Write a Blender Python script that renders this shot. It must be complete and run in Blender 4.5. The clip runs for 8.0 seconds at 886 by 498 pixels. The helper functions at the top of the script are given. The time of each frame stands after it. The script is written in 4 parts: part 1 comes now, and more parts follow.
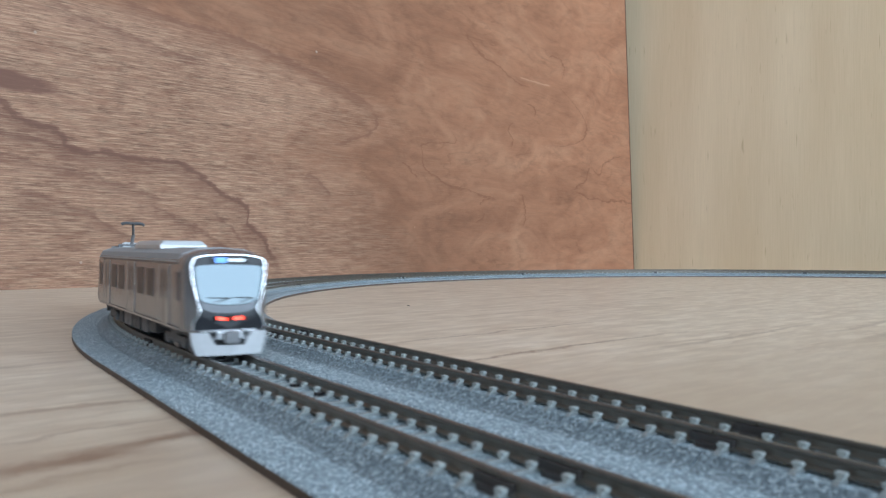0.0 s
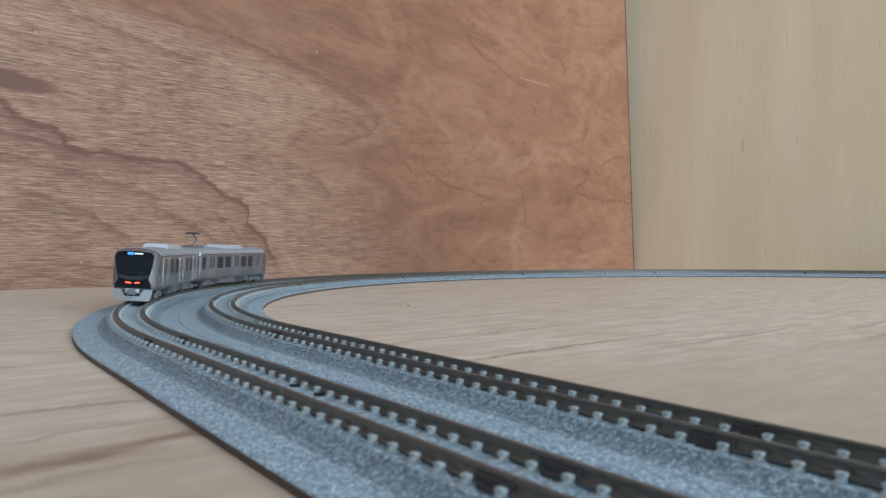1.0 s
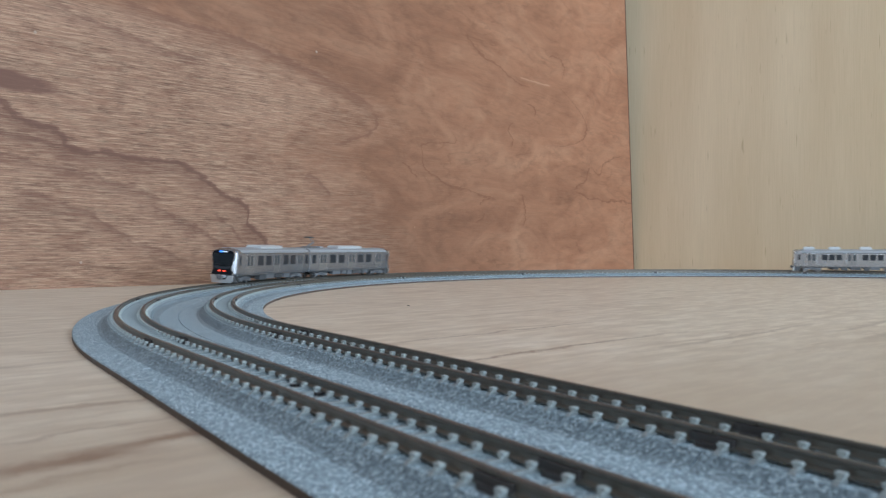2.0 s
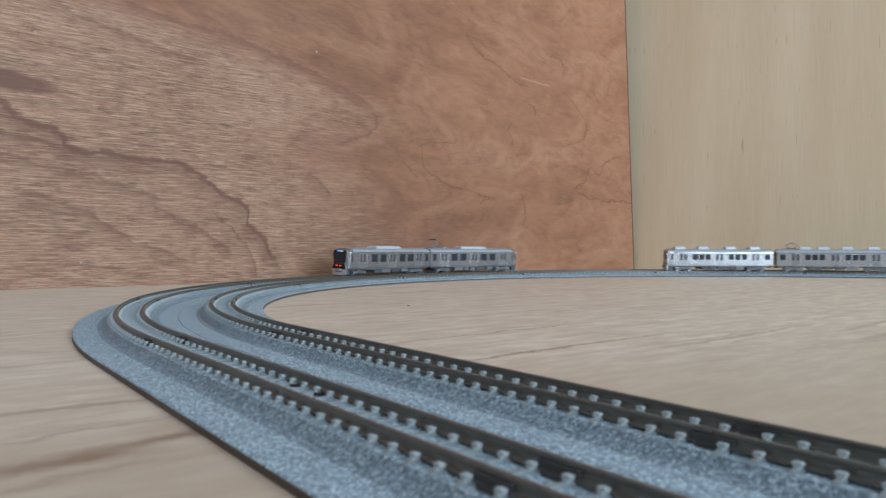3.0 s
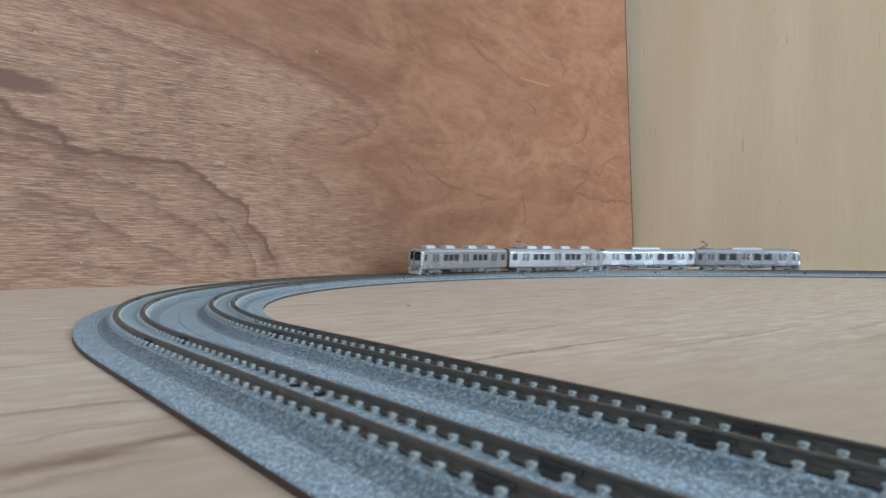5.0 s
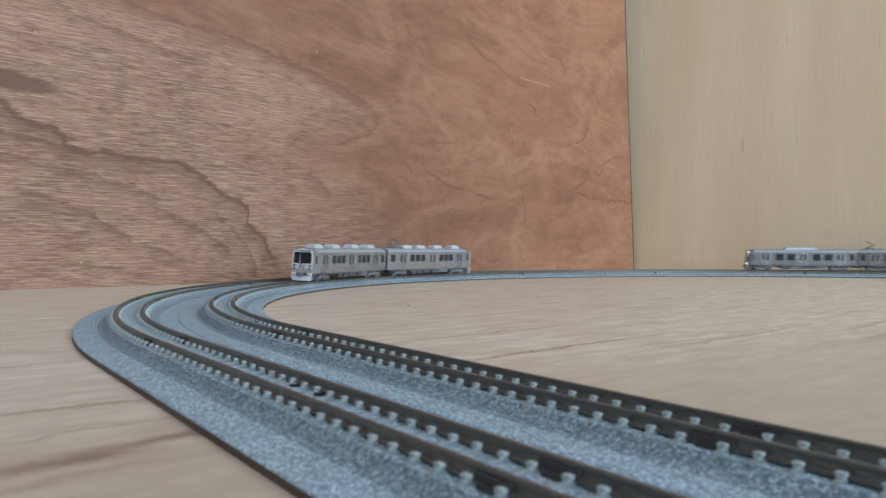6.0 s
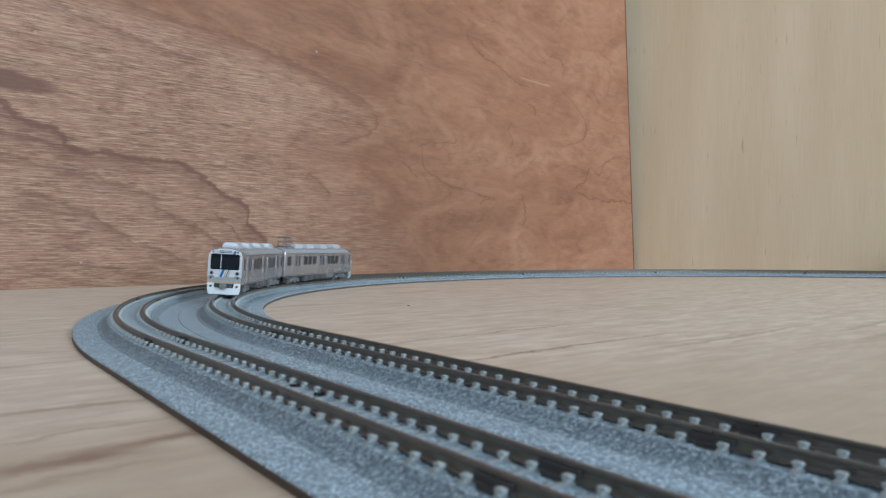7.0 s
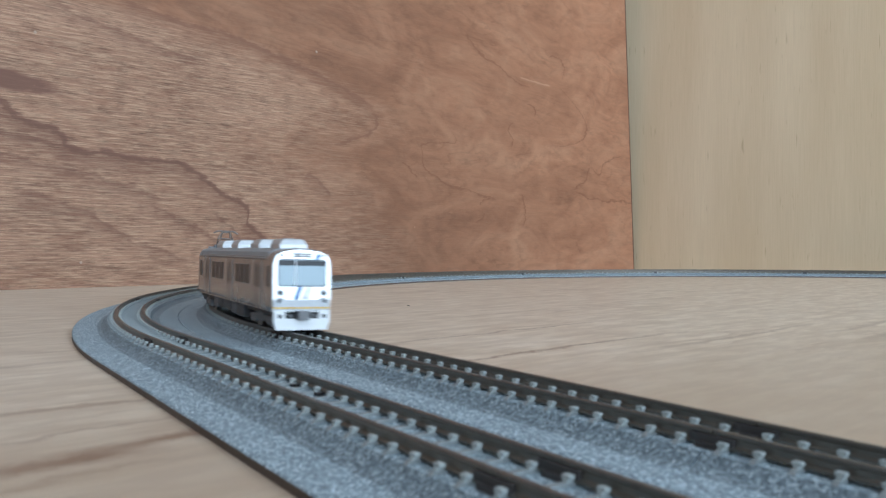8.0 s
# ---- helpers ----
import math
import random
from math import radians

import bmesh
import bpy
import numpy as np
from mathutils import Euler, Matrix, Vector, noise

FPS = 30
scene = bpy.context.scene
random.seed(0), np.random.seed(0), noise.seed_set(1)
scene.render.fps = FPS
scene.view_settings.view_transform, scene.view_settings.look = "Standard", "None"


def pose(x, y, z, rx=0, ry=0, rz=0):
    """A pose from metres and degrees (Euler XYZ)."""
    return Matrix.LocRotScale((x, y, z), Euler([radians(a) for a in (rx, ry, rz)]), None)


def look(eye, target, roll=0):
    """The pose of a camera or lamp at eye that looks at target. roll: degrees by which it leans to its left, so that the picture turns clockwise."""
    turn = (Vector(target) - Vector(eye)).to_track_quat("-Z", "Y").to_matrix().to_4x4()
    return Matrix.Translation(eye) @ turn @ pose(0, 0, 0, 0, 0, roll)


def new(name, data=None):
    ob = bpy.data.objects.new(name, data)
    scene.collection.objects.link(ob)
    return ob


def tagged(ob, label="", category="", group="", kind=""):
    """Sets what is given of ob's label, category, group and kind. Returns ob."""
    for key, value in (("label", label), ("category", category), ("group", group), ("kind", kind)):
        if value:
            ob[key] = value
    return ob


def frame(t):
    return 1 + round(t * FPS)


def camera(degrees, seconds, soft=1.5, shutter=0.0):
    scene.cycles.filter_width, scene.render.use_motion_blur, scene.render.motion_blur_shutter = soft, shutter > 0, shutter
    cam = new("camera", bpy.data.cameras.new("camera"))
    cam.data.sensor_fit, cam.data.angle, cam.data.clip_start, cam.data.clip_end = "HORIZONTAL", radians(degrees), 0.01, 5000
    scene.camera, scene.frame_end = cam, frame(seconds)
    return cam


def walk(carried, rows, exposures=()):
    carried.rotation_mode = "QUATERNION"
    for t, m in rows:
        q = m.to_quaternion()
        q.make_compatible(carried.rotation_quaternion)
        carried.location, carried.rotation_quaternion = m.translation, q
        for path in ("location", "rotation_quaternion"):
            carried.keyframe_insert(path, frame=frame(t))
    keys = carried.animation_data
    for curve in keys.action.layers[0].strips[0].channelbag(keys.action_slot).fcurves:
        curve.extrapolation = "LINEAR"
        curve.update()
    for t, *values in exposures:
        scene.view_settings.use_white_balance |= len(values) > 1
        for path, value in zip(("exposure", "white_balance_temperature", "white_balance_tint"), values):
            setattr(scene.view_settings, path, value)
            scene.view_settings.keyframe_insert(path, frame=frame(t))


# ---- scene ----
cam = camera(57.53, 8.0, soft=1.25, shutter=0.5)
EYE = (0.0, 0.0, 0.03105)
AIM = look(EYE, (0.0, 1.0, 0.03105 - 0.001314), 0.175)
cam.data.dof.use_dof, cam.data.dof.focus_distance, cam.data.dof.aperture_fstop = True, 0.55, 58.0
walk(cam, [(0.0, AIM), (8.0, AIM)], [(0.0, -0.20, 5400, 5), (0.3, -0.20, 5400, 5), (0.7, -0.30, 5400, 5), (8.0, -0.30, 5400, 5)])

# ---- world and light ----
world = bpy.data.worlds.new("world")
scene.world = world
world.use_nodes = True
wn = world.node_tree.nodes
sky = wn.new("ShaderNodeTexSky")
sky.sky_type, sky.sun_disc = "NISHITA", False
sky.sun_elevation, sky.sun_rotation = radians(50), radians(200)
wn["Background"].inputs["Strength"].default_value = 0.12
world.node_tree.links.new(sky.outputs[0], wn["Background"].inputs["Color"])


def area_lamp(name, centre, facing, width, height, watts, colour):
    lamp = bpy.data.lights.new(name, "AREA")
    lamp.shape, lamp.size, lamp.size_y, lamp.energy, lamp.color = "RECTANGLE", width, height, watts, colour
    ob = new(name, lamp)
    ob.matrix_world = look(centre, facing)
    return ob


ROOM_X, ROOM_Y, ROOM_H = (-1.9, 4.9), (-1.72, 1.9), 2.3
area_lamp("window_daylight", (2.80, -1.69, 0.84), (2.80, 0.0, 0.84), 3.28, 1.48, 188, (0.90, 0.96, 1.0))
# added fill lamp that brightens the pale panel and the board; no known source
area_lamp("fill_light_high", (0.10, -1.69, 1.55), (-0.10, 0.0, 1.1), 1.46, 0.80, 28, (0.95, 0.98, 1.0))


# ---- materials ----
def material(name, rough=0.6, metal=0.0, spec=0.5):
    m = bpy.data.materials.new(name)
    m.use_nodes = True
    b = m.node_tree.nodes["Principled BSDF"]
    b.inputs["Roughness"].default_value, b.inputs["Metallic"].default_value = rough, metal
    b.inputs["Specular IOR Level"].default_value = spec
    return m, m.node_tree, b


class Net:
    """Short calls to build a node tree."""

    def __init__(self, tree):
        self.tree = tree

    def add(self, kind, **inputs):
        n = self.tree.nodes.new(kind)
        for k, v in inputs.items():
            self.put(n.inputs[k.replace("_", " ")], v)
        return n

    def put(self, socket, v):
        if isinstance(v, bpy.types.NodeSocket):
            self.tree.links.new(v, socket)
        else:
            socket.default_value = v

    def math(self, op, a, b=0.0, c=0.0, clamp=False):
        n = self.tree.nodes.new("ShaderNodeMath")
        n.operation, n.use_clamp = op, clamp
        for s, v in zip(n.inputs, (a, b, c)):
            self.put(s, v)
        return n.outputs[0]

    def coords(self, scale=(1, 1, 1), which="Object"):
        c = self.tree.nodes.new("ShaderNodeTexCoord")
        mp = self.tree.nodes.new("ShaderNodeMapping")
        mp.inputs["Scale"].default_value = scale
        self.tree.links.new(c.outputs[which], mp.inputs["Vector"])
        return mp.outputs[0]

    def noise(self, vec, scale, detail=4.0, rough=0.55, distort=0.0):
        n = self.tree.nodes.new("ShaderNodeTexNoise")
        for k, v in (("Vector", vec), ("Scale", scale), ("Detail", detail), ("Roughness", rough), ("Distortion", distort)):
            self.put(n.inputs[k], v)
        return n.outputs[0]

    def ramp(self, fac, stops, interp="LINEAR"):
        n = self.tree.nodes.new("ShaderNodeValToRGB")
        n.color_ramp.interpolation = interp
        while len(n.color_ramp.elements) < len(stops):
            n.color_ramp.elements.new(0.5)
        for e, (at, col) in zip(n.color_ramp.elements, stops):
            e.position, e.color = at, (*col, 1) if len(col) == 3 else col
        self.put(n.inputs[0], fac)
        return n.outputs[0]

    def mix(self, fac, a, b, blend="MIX"):
        n = self.tree.nodes.new("ShaderNodeMix")
        n.data_type, n.blend_type = "RGBA", blend
        for i, v in ((0, fac), (6, a), (7, b)):
            if isinstance(v, tuple) and len(v) == 3:
                v = (*v, 1)
            self.put(n.inputs[i], v)
        return n.outputs[2]

    def sep(self, vec):
        n = self.tree.nodes.new("ShaderNodeSeparateXYZ")
        self.put(n.inputs[0], vec)
        return n.outputs

    def curve(self, value, pairs):
        """A smooth function of value through pairs of (in, out)."""
        los = [min(p[k] for p in pairs) for k in (0, 1)]
        spans = [max(p[k] for p in pairs) - los[k] for k in (0, 1)]
        n = self.tree.nodes.new("ShaderNodeFloatCurve")
        line = n.mapping.curves[0]
        pts = [((a - los[0]) / spans[0], (b - los[1]) / spans[1]) for a, b in sorted(pairs)]
        for p in pts[1:-1]:
            line.points.new(*p)
        line.points[0].location, line.points[-1].location = pts[0], pts[-1]
        n.mapping.update()
        self.put(n.inputs["Value"], self.math("DIVIDE", self.math("SUBTRACT", value, los[0]), spans[0], clamp=True))
        return self.math("ADD", self.math("MULTIPLY", n.outputs[0], spans[1]), los[1])

    def grain_line(self, u, v, path, wide, stops, wobble):
        """A strength that follows a grain line along path; stops run across it from -1 to 1 times wide."""
        group = bpy.data.node_groups.new("grain_line", "ShaderNodeTree")
        for key in ("u", "v", "wobble"):
            group.interface.new_socket(key, in_out="INPUT", socket_type="NodeSocketFloat")
        group.interface.new_socket("strength", in_out="OUTPUT", socket_type="NodeSocketFloat")
        inner, ends = Net(group), group.nodes.new("NodeGroupInput").outputs
        inner.put(group.nodes.new("NodeGroupOutput").inputs[0], inner.line_mask(ends[0], ends[1], path, wide, stops, ends[2]))
        node = self.tree.nodes.new("ShaderNodeGroup")
        node.node_tree = group
        for socket, value in zip(node.inputs, (u, v, wobble)):
            self.put(socket, value)
        return node.outputs[0]

    def line_mask(self, u, v, path, wide, stops, wobble):
        (a, b), (c, d) = path[0], path[-1]
        length = math.hypot(c - a, d - b)
        ex, ey = (c - a) / length, (d - b) / length
        pairs = [((x - a) * ex + (y - b) * ey, -(x - a) * ey + (y - b) * ex) for x, y in path]
        du, dv = self.math("SUBTRACT", u, a), self.math("SUBTRACT", v, b)
        along = self.math("ADD", self.math("MULTIPLY", du, ex), self.math("MULTIPLY", dv, ey))
        across = self.math("SUBTRACT", self.math("MULTIPLY", dv, ex), self.math("MULTIPLY", du, ey))
        off = self.math("ADD", self.math("SUBTRACT", across, self.curve(along, pairs)), wobble)
        mask = self.ramp(self.math("ADD", self.math("DIVIDE", off, 2 * wide), 0.5), [(0.5 + 0.5 * at, (k,) * 3) for at, k in stops])
        ends = self.ramp(self.math("DIVIDE", along, length), ((0.0, (0,) * 3), (0.06, (1,) * 3), (0.92, (1,) * 3), (1.0, (0,) * 3)))
        return self.math("MULTIPLY", mask, ends)

    def bump(self, height, distance, strength=1.0):
        n = self.tree.nodes.new("ShaderNodeBump")
        for k, v in (("Height", height), ("Distance", distance), ("Strength", strength)):
            self.put(n.inputs[k], v)
        return n.outputs[0]


def plain(name, colour, rough=0.6, metal=0.0, grain=0.06, size=900.0, spec=0.5):
    m, tree, b = material(name, rough, metal, spec)
    n = Net(tree)
    f = n.noise(n.coords(), size, 5)
    g = n.noise(n.coords(), size * 0.09, 3)
    dark = tuple(c * (1 - 2.2 * grain) for c in colour)
    light = tuple(min(1, c * (1 + 1.6 * grain)) for c in colour)
    col = n.ramp(f, ((0.3, dark), (0.7, light)))
    n.put(b.inputs["Base Color"], n.mix(n.math("MULTIPLY", g, 0.35), col, tuple(c * (1 - 3 * grain) for c in colour)))
    n.put(b.inputs["Roughness"], n.math("ADD", rough - 0.06, n.math("MULTIPLY", g, 0.12)))
    return m


def glow(name, colour, strength):
    m, tree, b = material(name, 0.3)
    b.inputs["Base Color"].default_value = (*[c * 0.3 for c in colour], 1)
    b.inputs["Emission Color"].default_value = (*colour, 1)
    b.inputs["Emission Strength"].default_value = strength
    return m


# grain of the red-brown veneer, in metres along and up the panel
PORE_EDGE = ((-0.60, 0.31), (-0.3074, 0.2228), (-0.2467, 0.2163), (-0.1886, 0.2098), (-0.1167, 0.1933), (-0.0767, 0.1818), (-0.0520, 0.1710), (-0.0426, 0.1597), (-0.0469, 0.1491),
             (-0.0696, 0.1384), (-0.0968, 0.1249), (-0.1001, 0.1166), (-0.0901, 0.1065), (-0.0624, 0.0889), (-0.0553, 0.0752), (-0.0588, 0.0611), (-0.0333, 0.0475), (-0.0258, 0.0304), (-0.0181, 0.0))
LONG_VEIN = ((-0.440, 0.158), (-0.387, 0.1345), (-0.3765, 0.1255), (-0.3587, 0.1187), (-0.3460, 0.1140), (-0.3400, 0.1060), (-0.3157, 0.1033), (-0.2892, 0.1002), (-0.2611, 0.1005), (-0.2439, 0.0957),
             (-0.2260, 0.0850), (-0.2101, 0.0752), (-0.1925, 0.0690), (-0.1880, 0.0600), (-0.1890, 0.0499), (-0.1739, 0.0402), (-0.1681, 0.0276), (-0.1592, 0.0148), (-0.1530, 0.0))
THIN_LINES = (((0.0798, 0.275), (0.0962, 0.2591), (0.1120, 0.2491), (0.1408, 0.2408), (0.1607, 0.2319), (0.20, 0.229)),
              ((0.2464, 0.2362), (0.2875, 0.2129), (0.3040, 0.200), (0.3097, 0.1861), (0.3020, 0.174), (0.2818, 0.1651), (0.2300, 0.158)),
              ((0.0440, 0.178), (0.0600, 0.1668), (0.0732, 0.1553), (0.0690, 0.150), (0.0500, 0.1455), (0.0127, 0.1386)),
              ((0.0180, 0.145), (0.0190, 0.130), (0.0249, 0.1145), (0.0543, 0.1012), (0.0987, 0.0942), (0.1366, 0.0863)),
              ((0.1700, 0.095), (0.1840, 0.0870), (0.1872, 0.0715), (0.1789, 0.0544)),
              ((0.4300, 0.0930), (0.3800, 0.0960), (0.3379, 0.0950), (0.3000, 0.1010), (0.2821, 0.1071)),
              ((0.2821, 0.1071), (0.3080, 0.1190), (0.3378, 0.1288), (0.3187, 0.1365), (0.3500, 0.146), (0.3977, 0.1523)),
              ((0.1700, 0.178), (0.1560, 0.1700), (0.1640, 0.158), (0.1600, 0.1500)), ((0.1900, 0.205), (0.2050, 0.197), (0.2000, 0.188)),
              ((-0.0100, 0.120), (0.0020, 0.1130), (0.0120, 0.104)), ((0.10, 0.060), (0.115, 0.0700), (0.108, 0.0800), (0.13, 0.086)),
              ((0.23, 0.268), (0.262, 0.262), (0.30, 0.2500), (0.26, 0.2440)))
FAINT_VEINS = (((-0.420, 0.098), (-0.340, 0.088), (-0.300, 0.079), (-0.262, 0.066)), ((-0.380, 0.072), (-0.330, 0.058), (-0.310, 0.046), (-0.270, 0.028), (-0.235, 0.022)),
               ((-0.290, 0.066), (-0.250, 0.052), (-0.225, 0.040), (-0.205, 0.018)), ((-0.23, 0.058), (-0.20, 0.042), (-0.185, 0.020), (-0.18, 0.0)),
               ((-0.45, 0.232), (-0.36, 0.214), (-0.30, 0.198), (-0.22, 0.188)), ((-0.42, 0.116), (-0.36, 0.108), (-0.32, 0.1045)), ((-0.130, 0.098), (-0.110, 0.090), (-0.100, 0.078)))


def lauan_plywood():
    """Red-brown veneer: x along the board, z up; open pale pores to the left of a cathedral edge, smooth red wood beyond it."""
    m, tree, b = material("lauan_plywood", 0.6, 0.0, 0.25)
    n = Net(tree)
    x, y, z = n.sep(n.coords())
    wob = n.noise(n.coords((3.0, 1, 8.0)), 7.0, 4, 0.55)
    jag = n.noise(n.coords((14.0, 1, 60.0)), 5.0, 3, 0.6)
    curl = n.noise(n.coords((10.0, 1, 18.0)), 5.0, 4, 0.6)
    shake = n.math("ADD", n.math("MULTIPLY", n.math("SUBTRACT", curl, 0.5), 0.010), n.math("MULTIPLY", n.math("SUBTRACT", jag, 0.5), 0.008))
    edge_at = n.curve(z, [(v, u) for u, v in PORE_EDGE])
    inside = n.math("ADD", n.math("SUBTRACT", edge_at, x), n.math("ADD", n.math("MULTIPLY", n.math("SUBTRACT", wob, 0.5), 0.05), n.math("MULTIPLY", n.math("SUBTRACT", jag, 0.5), 0.04)))
    zone = n.ramp(n.math("ADD", n.math("MULTIPLY", inside, 4.0), 0.5), ((0.34, (0.05,) * 3), (0.52, (0.34,) * 3), (0.74, (0.62,) * 3), (1.0, (1,) * 3)))
    # rings that run beside the edge
    field = n.math("ADD", n.math("MULTIPLY", inside, 24.0), n.math("ADD", n.math("MULTIPLY", wob, 2.6), n.math("MULTIPLY", curl, 0.9)))
    ring = n.ramp(n.math("FRACT", field), ((0.0, (0.62,) * 3), (0.05, (0.82,) * 3), (0.16, (1.0,) * 3), (0.6, (1.03,) * 3), (0.95, (0.82,) * 3)))
    fibre = n.noise(n.coords((20.0, 1, 400.0)), 2.0, 4, 0.72)
    fibre2 = n.noise(n.coords((34.0, 1, 560.0)), 2.3, 3, 0.7)
    streak = n.noise(n.coords((3.2, 1, 46.0)), 2.2, 4, 0.6)
    big = n.noise(n.coords((1.4, 1, 3.0)), 6.5, 5, 0.60, 1.2)
    swirl = n.noise(n.coords((2.2, 1, 4.6)), 7.0, 6, 0.62, 2.6)
    red = n.ramp(big, ((0.25, (0.215, 0.096, 0.049)), (0.5, (0.288, 0.136, 0.072)), (0.75, (0.365, 0.190, 0.106))))
    red = n.mix(0.55, red, n.mix(1.0, red, n.ramp(swirl, ((0.32, (0.76,) * 3), (0.5, (1.0,) * 3), (0.68, (1.20,) * 3))), "MULTIPLY"))
    # the red is deeper at low x and low z, lighter further along and up
    red = n.mix(1.0, red, n.ramp(n.math("ADD", x, n.math("MULTIPLY", z, 0.35)), ((0.0, (0.76,) * 3), (0.12, (0.90,) * 3), (0.34, (1.02,) * 3), (0.50, (1.10,) * 3))), "MULTIPLY")
    brown = n.ramp(big, ((0.25, (0.186, 0.093, 0.055)), (0.5, (0.252, 0.136, 0.083)), (0.75, (0.325, 0.186, 0.117))))
    col = n.mix(zone, red, brown)
    tone = n.ramp(streak, ((0.28, (0.70,) * 3), (0.5, (1.0,) * 3), (0.72, (1.16,) * 3)))
    col = n.mix(n.math("ADD", n.math("MULTIPLY", zone, 0.75), 0.12), col, n.mix(1.0, col, tone, "MULTIPLY"))
    pale = n.math("MULTIPLY", n.ramp(fibre, ((0.46, (0,) * 3), (0.62, (1,) * 3))), n.math("ADD", n.math("MULTIPLY", zone, 0.70), 0.02))
    col = n.mix(pale, col, (0.47, 0.312, 0.198))
    darkf = n.ramp(fibre2, ((0.34, (0.40,) * 3), (0.50, (1,) * 3)))
    col = n.mix(n.math("ADD", n.math("MULTIPLY", zone, 0.72), 0.04), col, n.mix(1.0, col, darkf, "MULTIPLY"))
    seen = n.ramp(n.noise(n.coords((1.3, 1, 2.2)), 9.0, 2), ((0.40, (0.12,) * 3), (0.66, (0.70,) * 3)))
    col = n.mix(seen, col, n.mix(1.0, col, ring, "MULTIPLY"))
    soft_side = ((-1.0, 0.0), (-0.16, 0.55), (-0.04, 1.0), (0.10, 0.9), (0.22, 0.0))
    fine = ((-1.0, 0.0), (-0.35, 0.25), (-0.10, 1.0), (0.12, 1.0), (0.30, 0.0))
    deep, dusk = (0.115, 0.052, 0.034), (0.150, 0.064, 0.032)
    col = n.mix(n.math("MULTIPLY", n.grain_line(x, z, LONG_VEIN, 0.018, soft_side, shake), 0.82), col, deep)
    col = n.mix(n.math("MULTIPLY", n.grain_line(x, z, PORE_EDGE[1:8], 0.013, soft_side, shake), 0.62), col, (0.150, 0.068, 0.040))
    col = n.mix(n.math("MULTIPLY", n.grain_line(x, z, ((-0.062, 0.178), (-0.0426, 0.1597), (-0.0469, 0.1491), (-0.0696, 0.1384), (-0.097, 0.128)), 0.008, fine, shake), 0.55), col, (0.150, 0.068, 0.040))
    for path in FAINT_VEINS:
        col = n.mix(n.math("MULTIPLY", n.grain_line(x, z, path, 0.012, soft_side, n.math("MULTIPLY", shake, 1.3)), 0.48), col, deep)
    for path in THIN_LINES:
        col = n.mix(n.math("MULTIPLY", n.grain_line(x, z, path, 0.0042, fine, n.math("MULTIPLY", shake, 1.1)), 0.60), col, dusk)
    # dark lens of late wood, and one pale scar
    ex, ez = n.math("DIVIDE", n.math("ADD", x, 0.392), 0.052), n.math("DIVIDE", n.math("SUBTRACT", z, n.math("ADD", 0.112, n.math("MULTIPLY", x, -0.10))), 0.0085)
    lens = n.math("ADD", n.math("ADD", n.math("MULTIPLY", ex, ex), n.math("MULTIPLY", ez, ez)), n.math("MULTIPLY", jag, 1.0))
    col = n.mix(n.math("MULTIPLY", n.ramp(n.math("MULTIPLY", lens, 0.5), ((0.48, (1,) * 3), (0.80, (0,) * 3))), 0.92), col, (0.14, 0.068, 0.045))
    scar = n.grain_line(x, z, ((0.175, 0.2345), (0.20, 0.2335), (0.235, 0.2325)), 0.003, fine, n.math("MULTIPLY", shake, 0.3))
    col = n.mix(n.math("MULTIPLY", scar, 0.32), col, (0.56, 0.36, 0.23))
    speck = n.noise(n.coords((30.0, 1, 40.0)), 6.0, 2, 0.5)
    col = n.mix(n.math("MULTIPLY", n.ramp(speck, ((0.74, (0,) * 3), (0.80, (1,) * 3))), 0.4), col, (0.55, 0.36, 0.22))
    n.put(b.inputs["Base Color"], col)
    n.put(b.inputs["Normal"], n.bump(n.math("ADD", fibre, fibre2), 0.0004, 0.35))
    return m


def pale_plywood():
    m, tree, b = material("pale_plywood", 0.5)
    n = Net(tree)
    big = n.noise(n.coords((5.0, 1, 0.7)), 3.0, 4, 0.5)
    fibre = n.noise(n.coords((420.0, 1, 9.0)), 2.0, 4, 0.65)
    fleck = n.noise(n.coords((60.0, 1, 7.0)), 4.0, 2, 0.5)
    col = n.ramp(big, ((0.3, (0.59, 0.455, 0.285)), (0.7, (0.69, 0.555, 0.37))))
    col = n.mix(n.math("MULTIPLY", n.ramp(fibre, ((0.35, (1,) * 3), (0.6, (0,) * 3))), 0.18), col, (0.40, 0.29, 0.16))
    col = n.mix(n.math("MULTIPLY", n.ramp(fleck, ((0.66, (0,) * 3), (0.76, (1,) * 3))), 0.5), col, (0.33, 0.22, 0.11))
    n.put(b.inputs["Base Color"], col)
    n.put(b.inputs["Normal"], n.bump(fibre, 0.0003, 0.25))
    return m


# brown streaks in the board: across, along, half length, half width, strength
STREAKS = ((0.073, -0.33, 0.07, 0.0008, 0.75), (0.028, -0.36, 0.075, 0.0009, 0.8), (0.006, -0.28, 0.07, 0.0013, 0.5), (0.034, -0.500, 0.030, 0.0013, 0.5),
           (-0.0020, -0.492, 0.024, 0.0018, 0.85), (-0.0060, -0.517, 0.014, 0.0028, 0.9), (-0.015, -0.52, 0.02, 0.0010, 0.3), (0.012, -0.50, 0.03, 0.0008, 0.4), (0.058, -0.56, 0.06, 0.0014, 0.35),
           (0.10, -0.52, 0.06, 0.0016, 0.4), (-0.03, -0.22, 0.05, 0.0024, 0.45), (-0.011, -0.20, 0.05, 0.0018, 0.45), (0.13, -0.22, 0.12, 0.0012, 0.25))


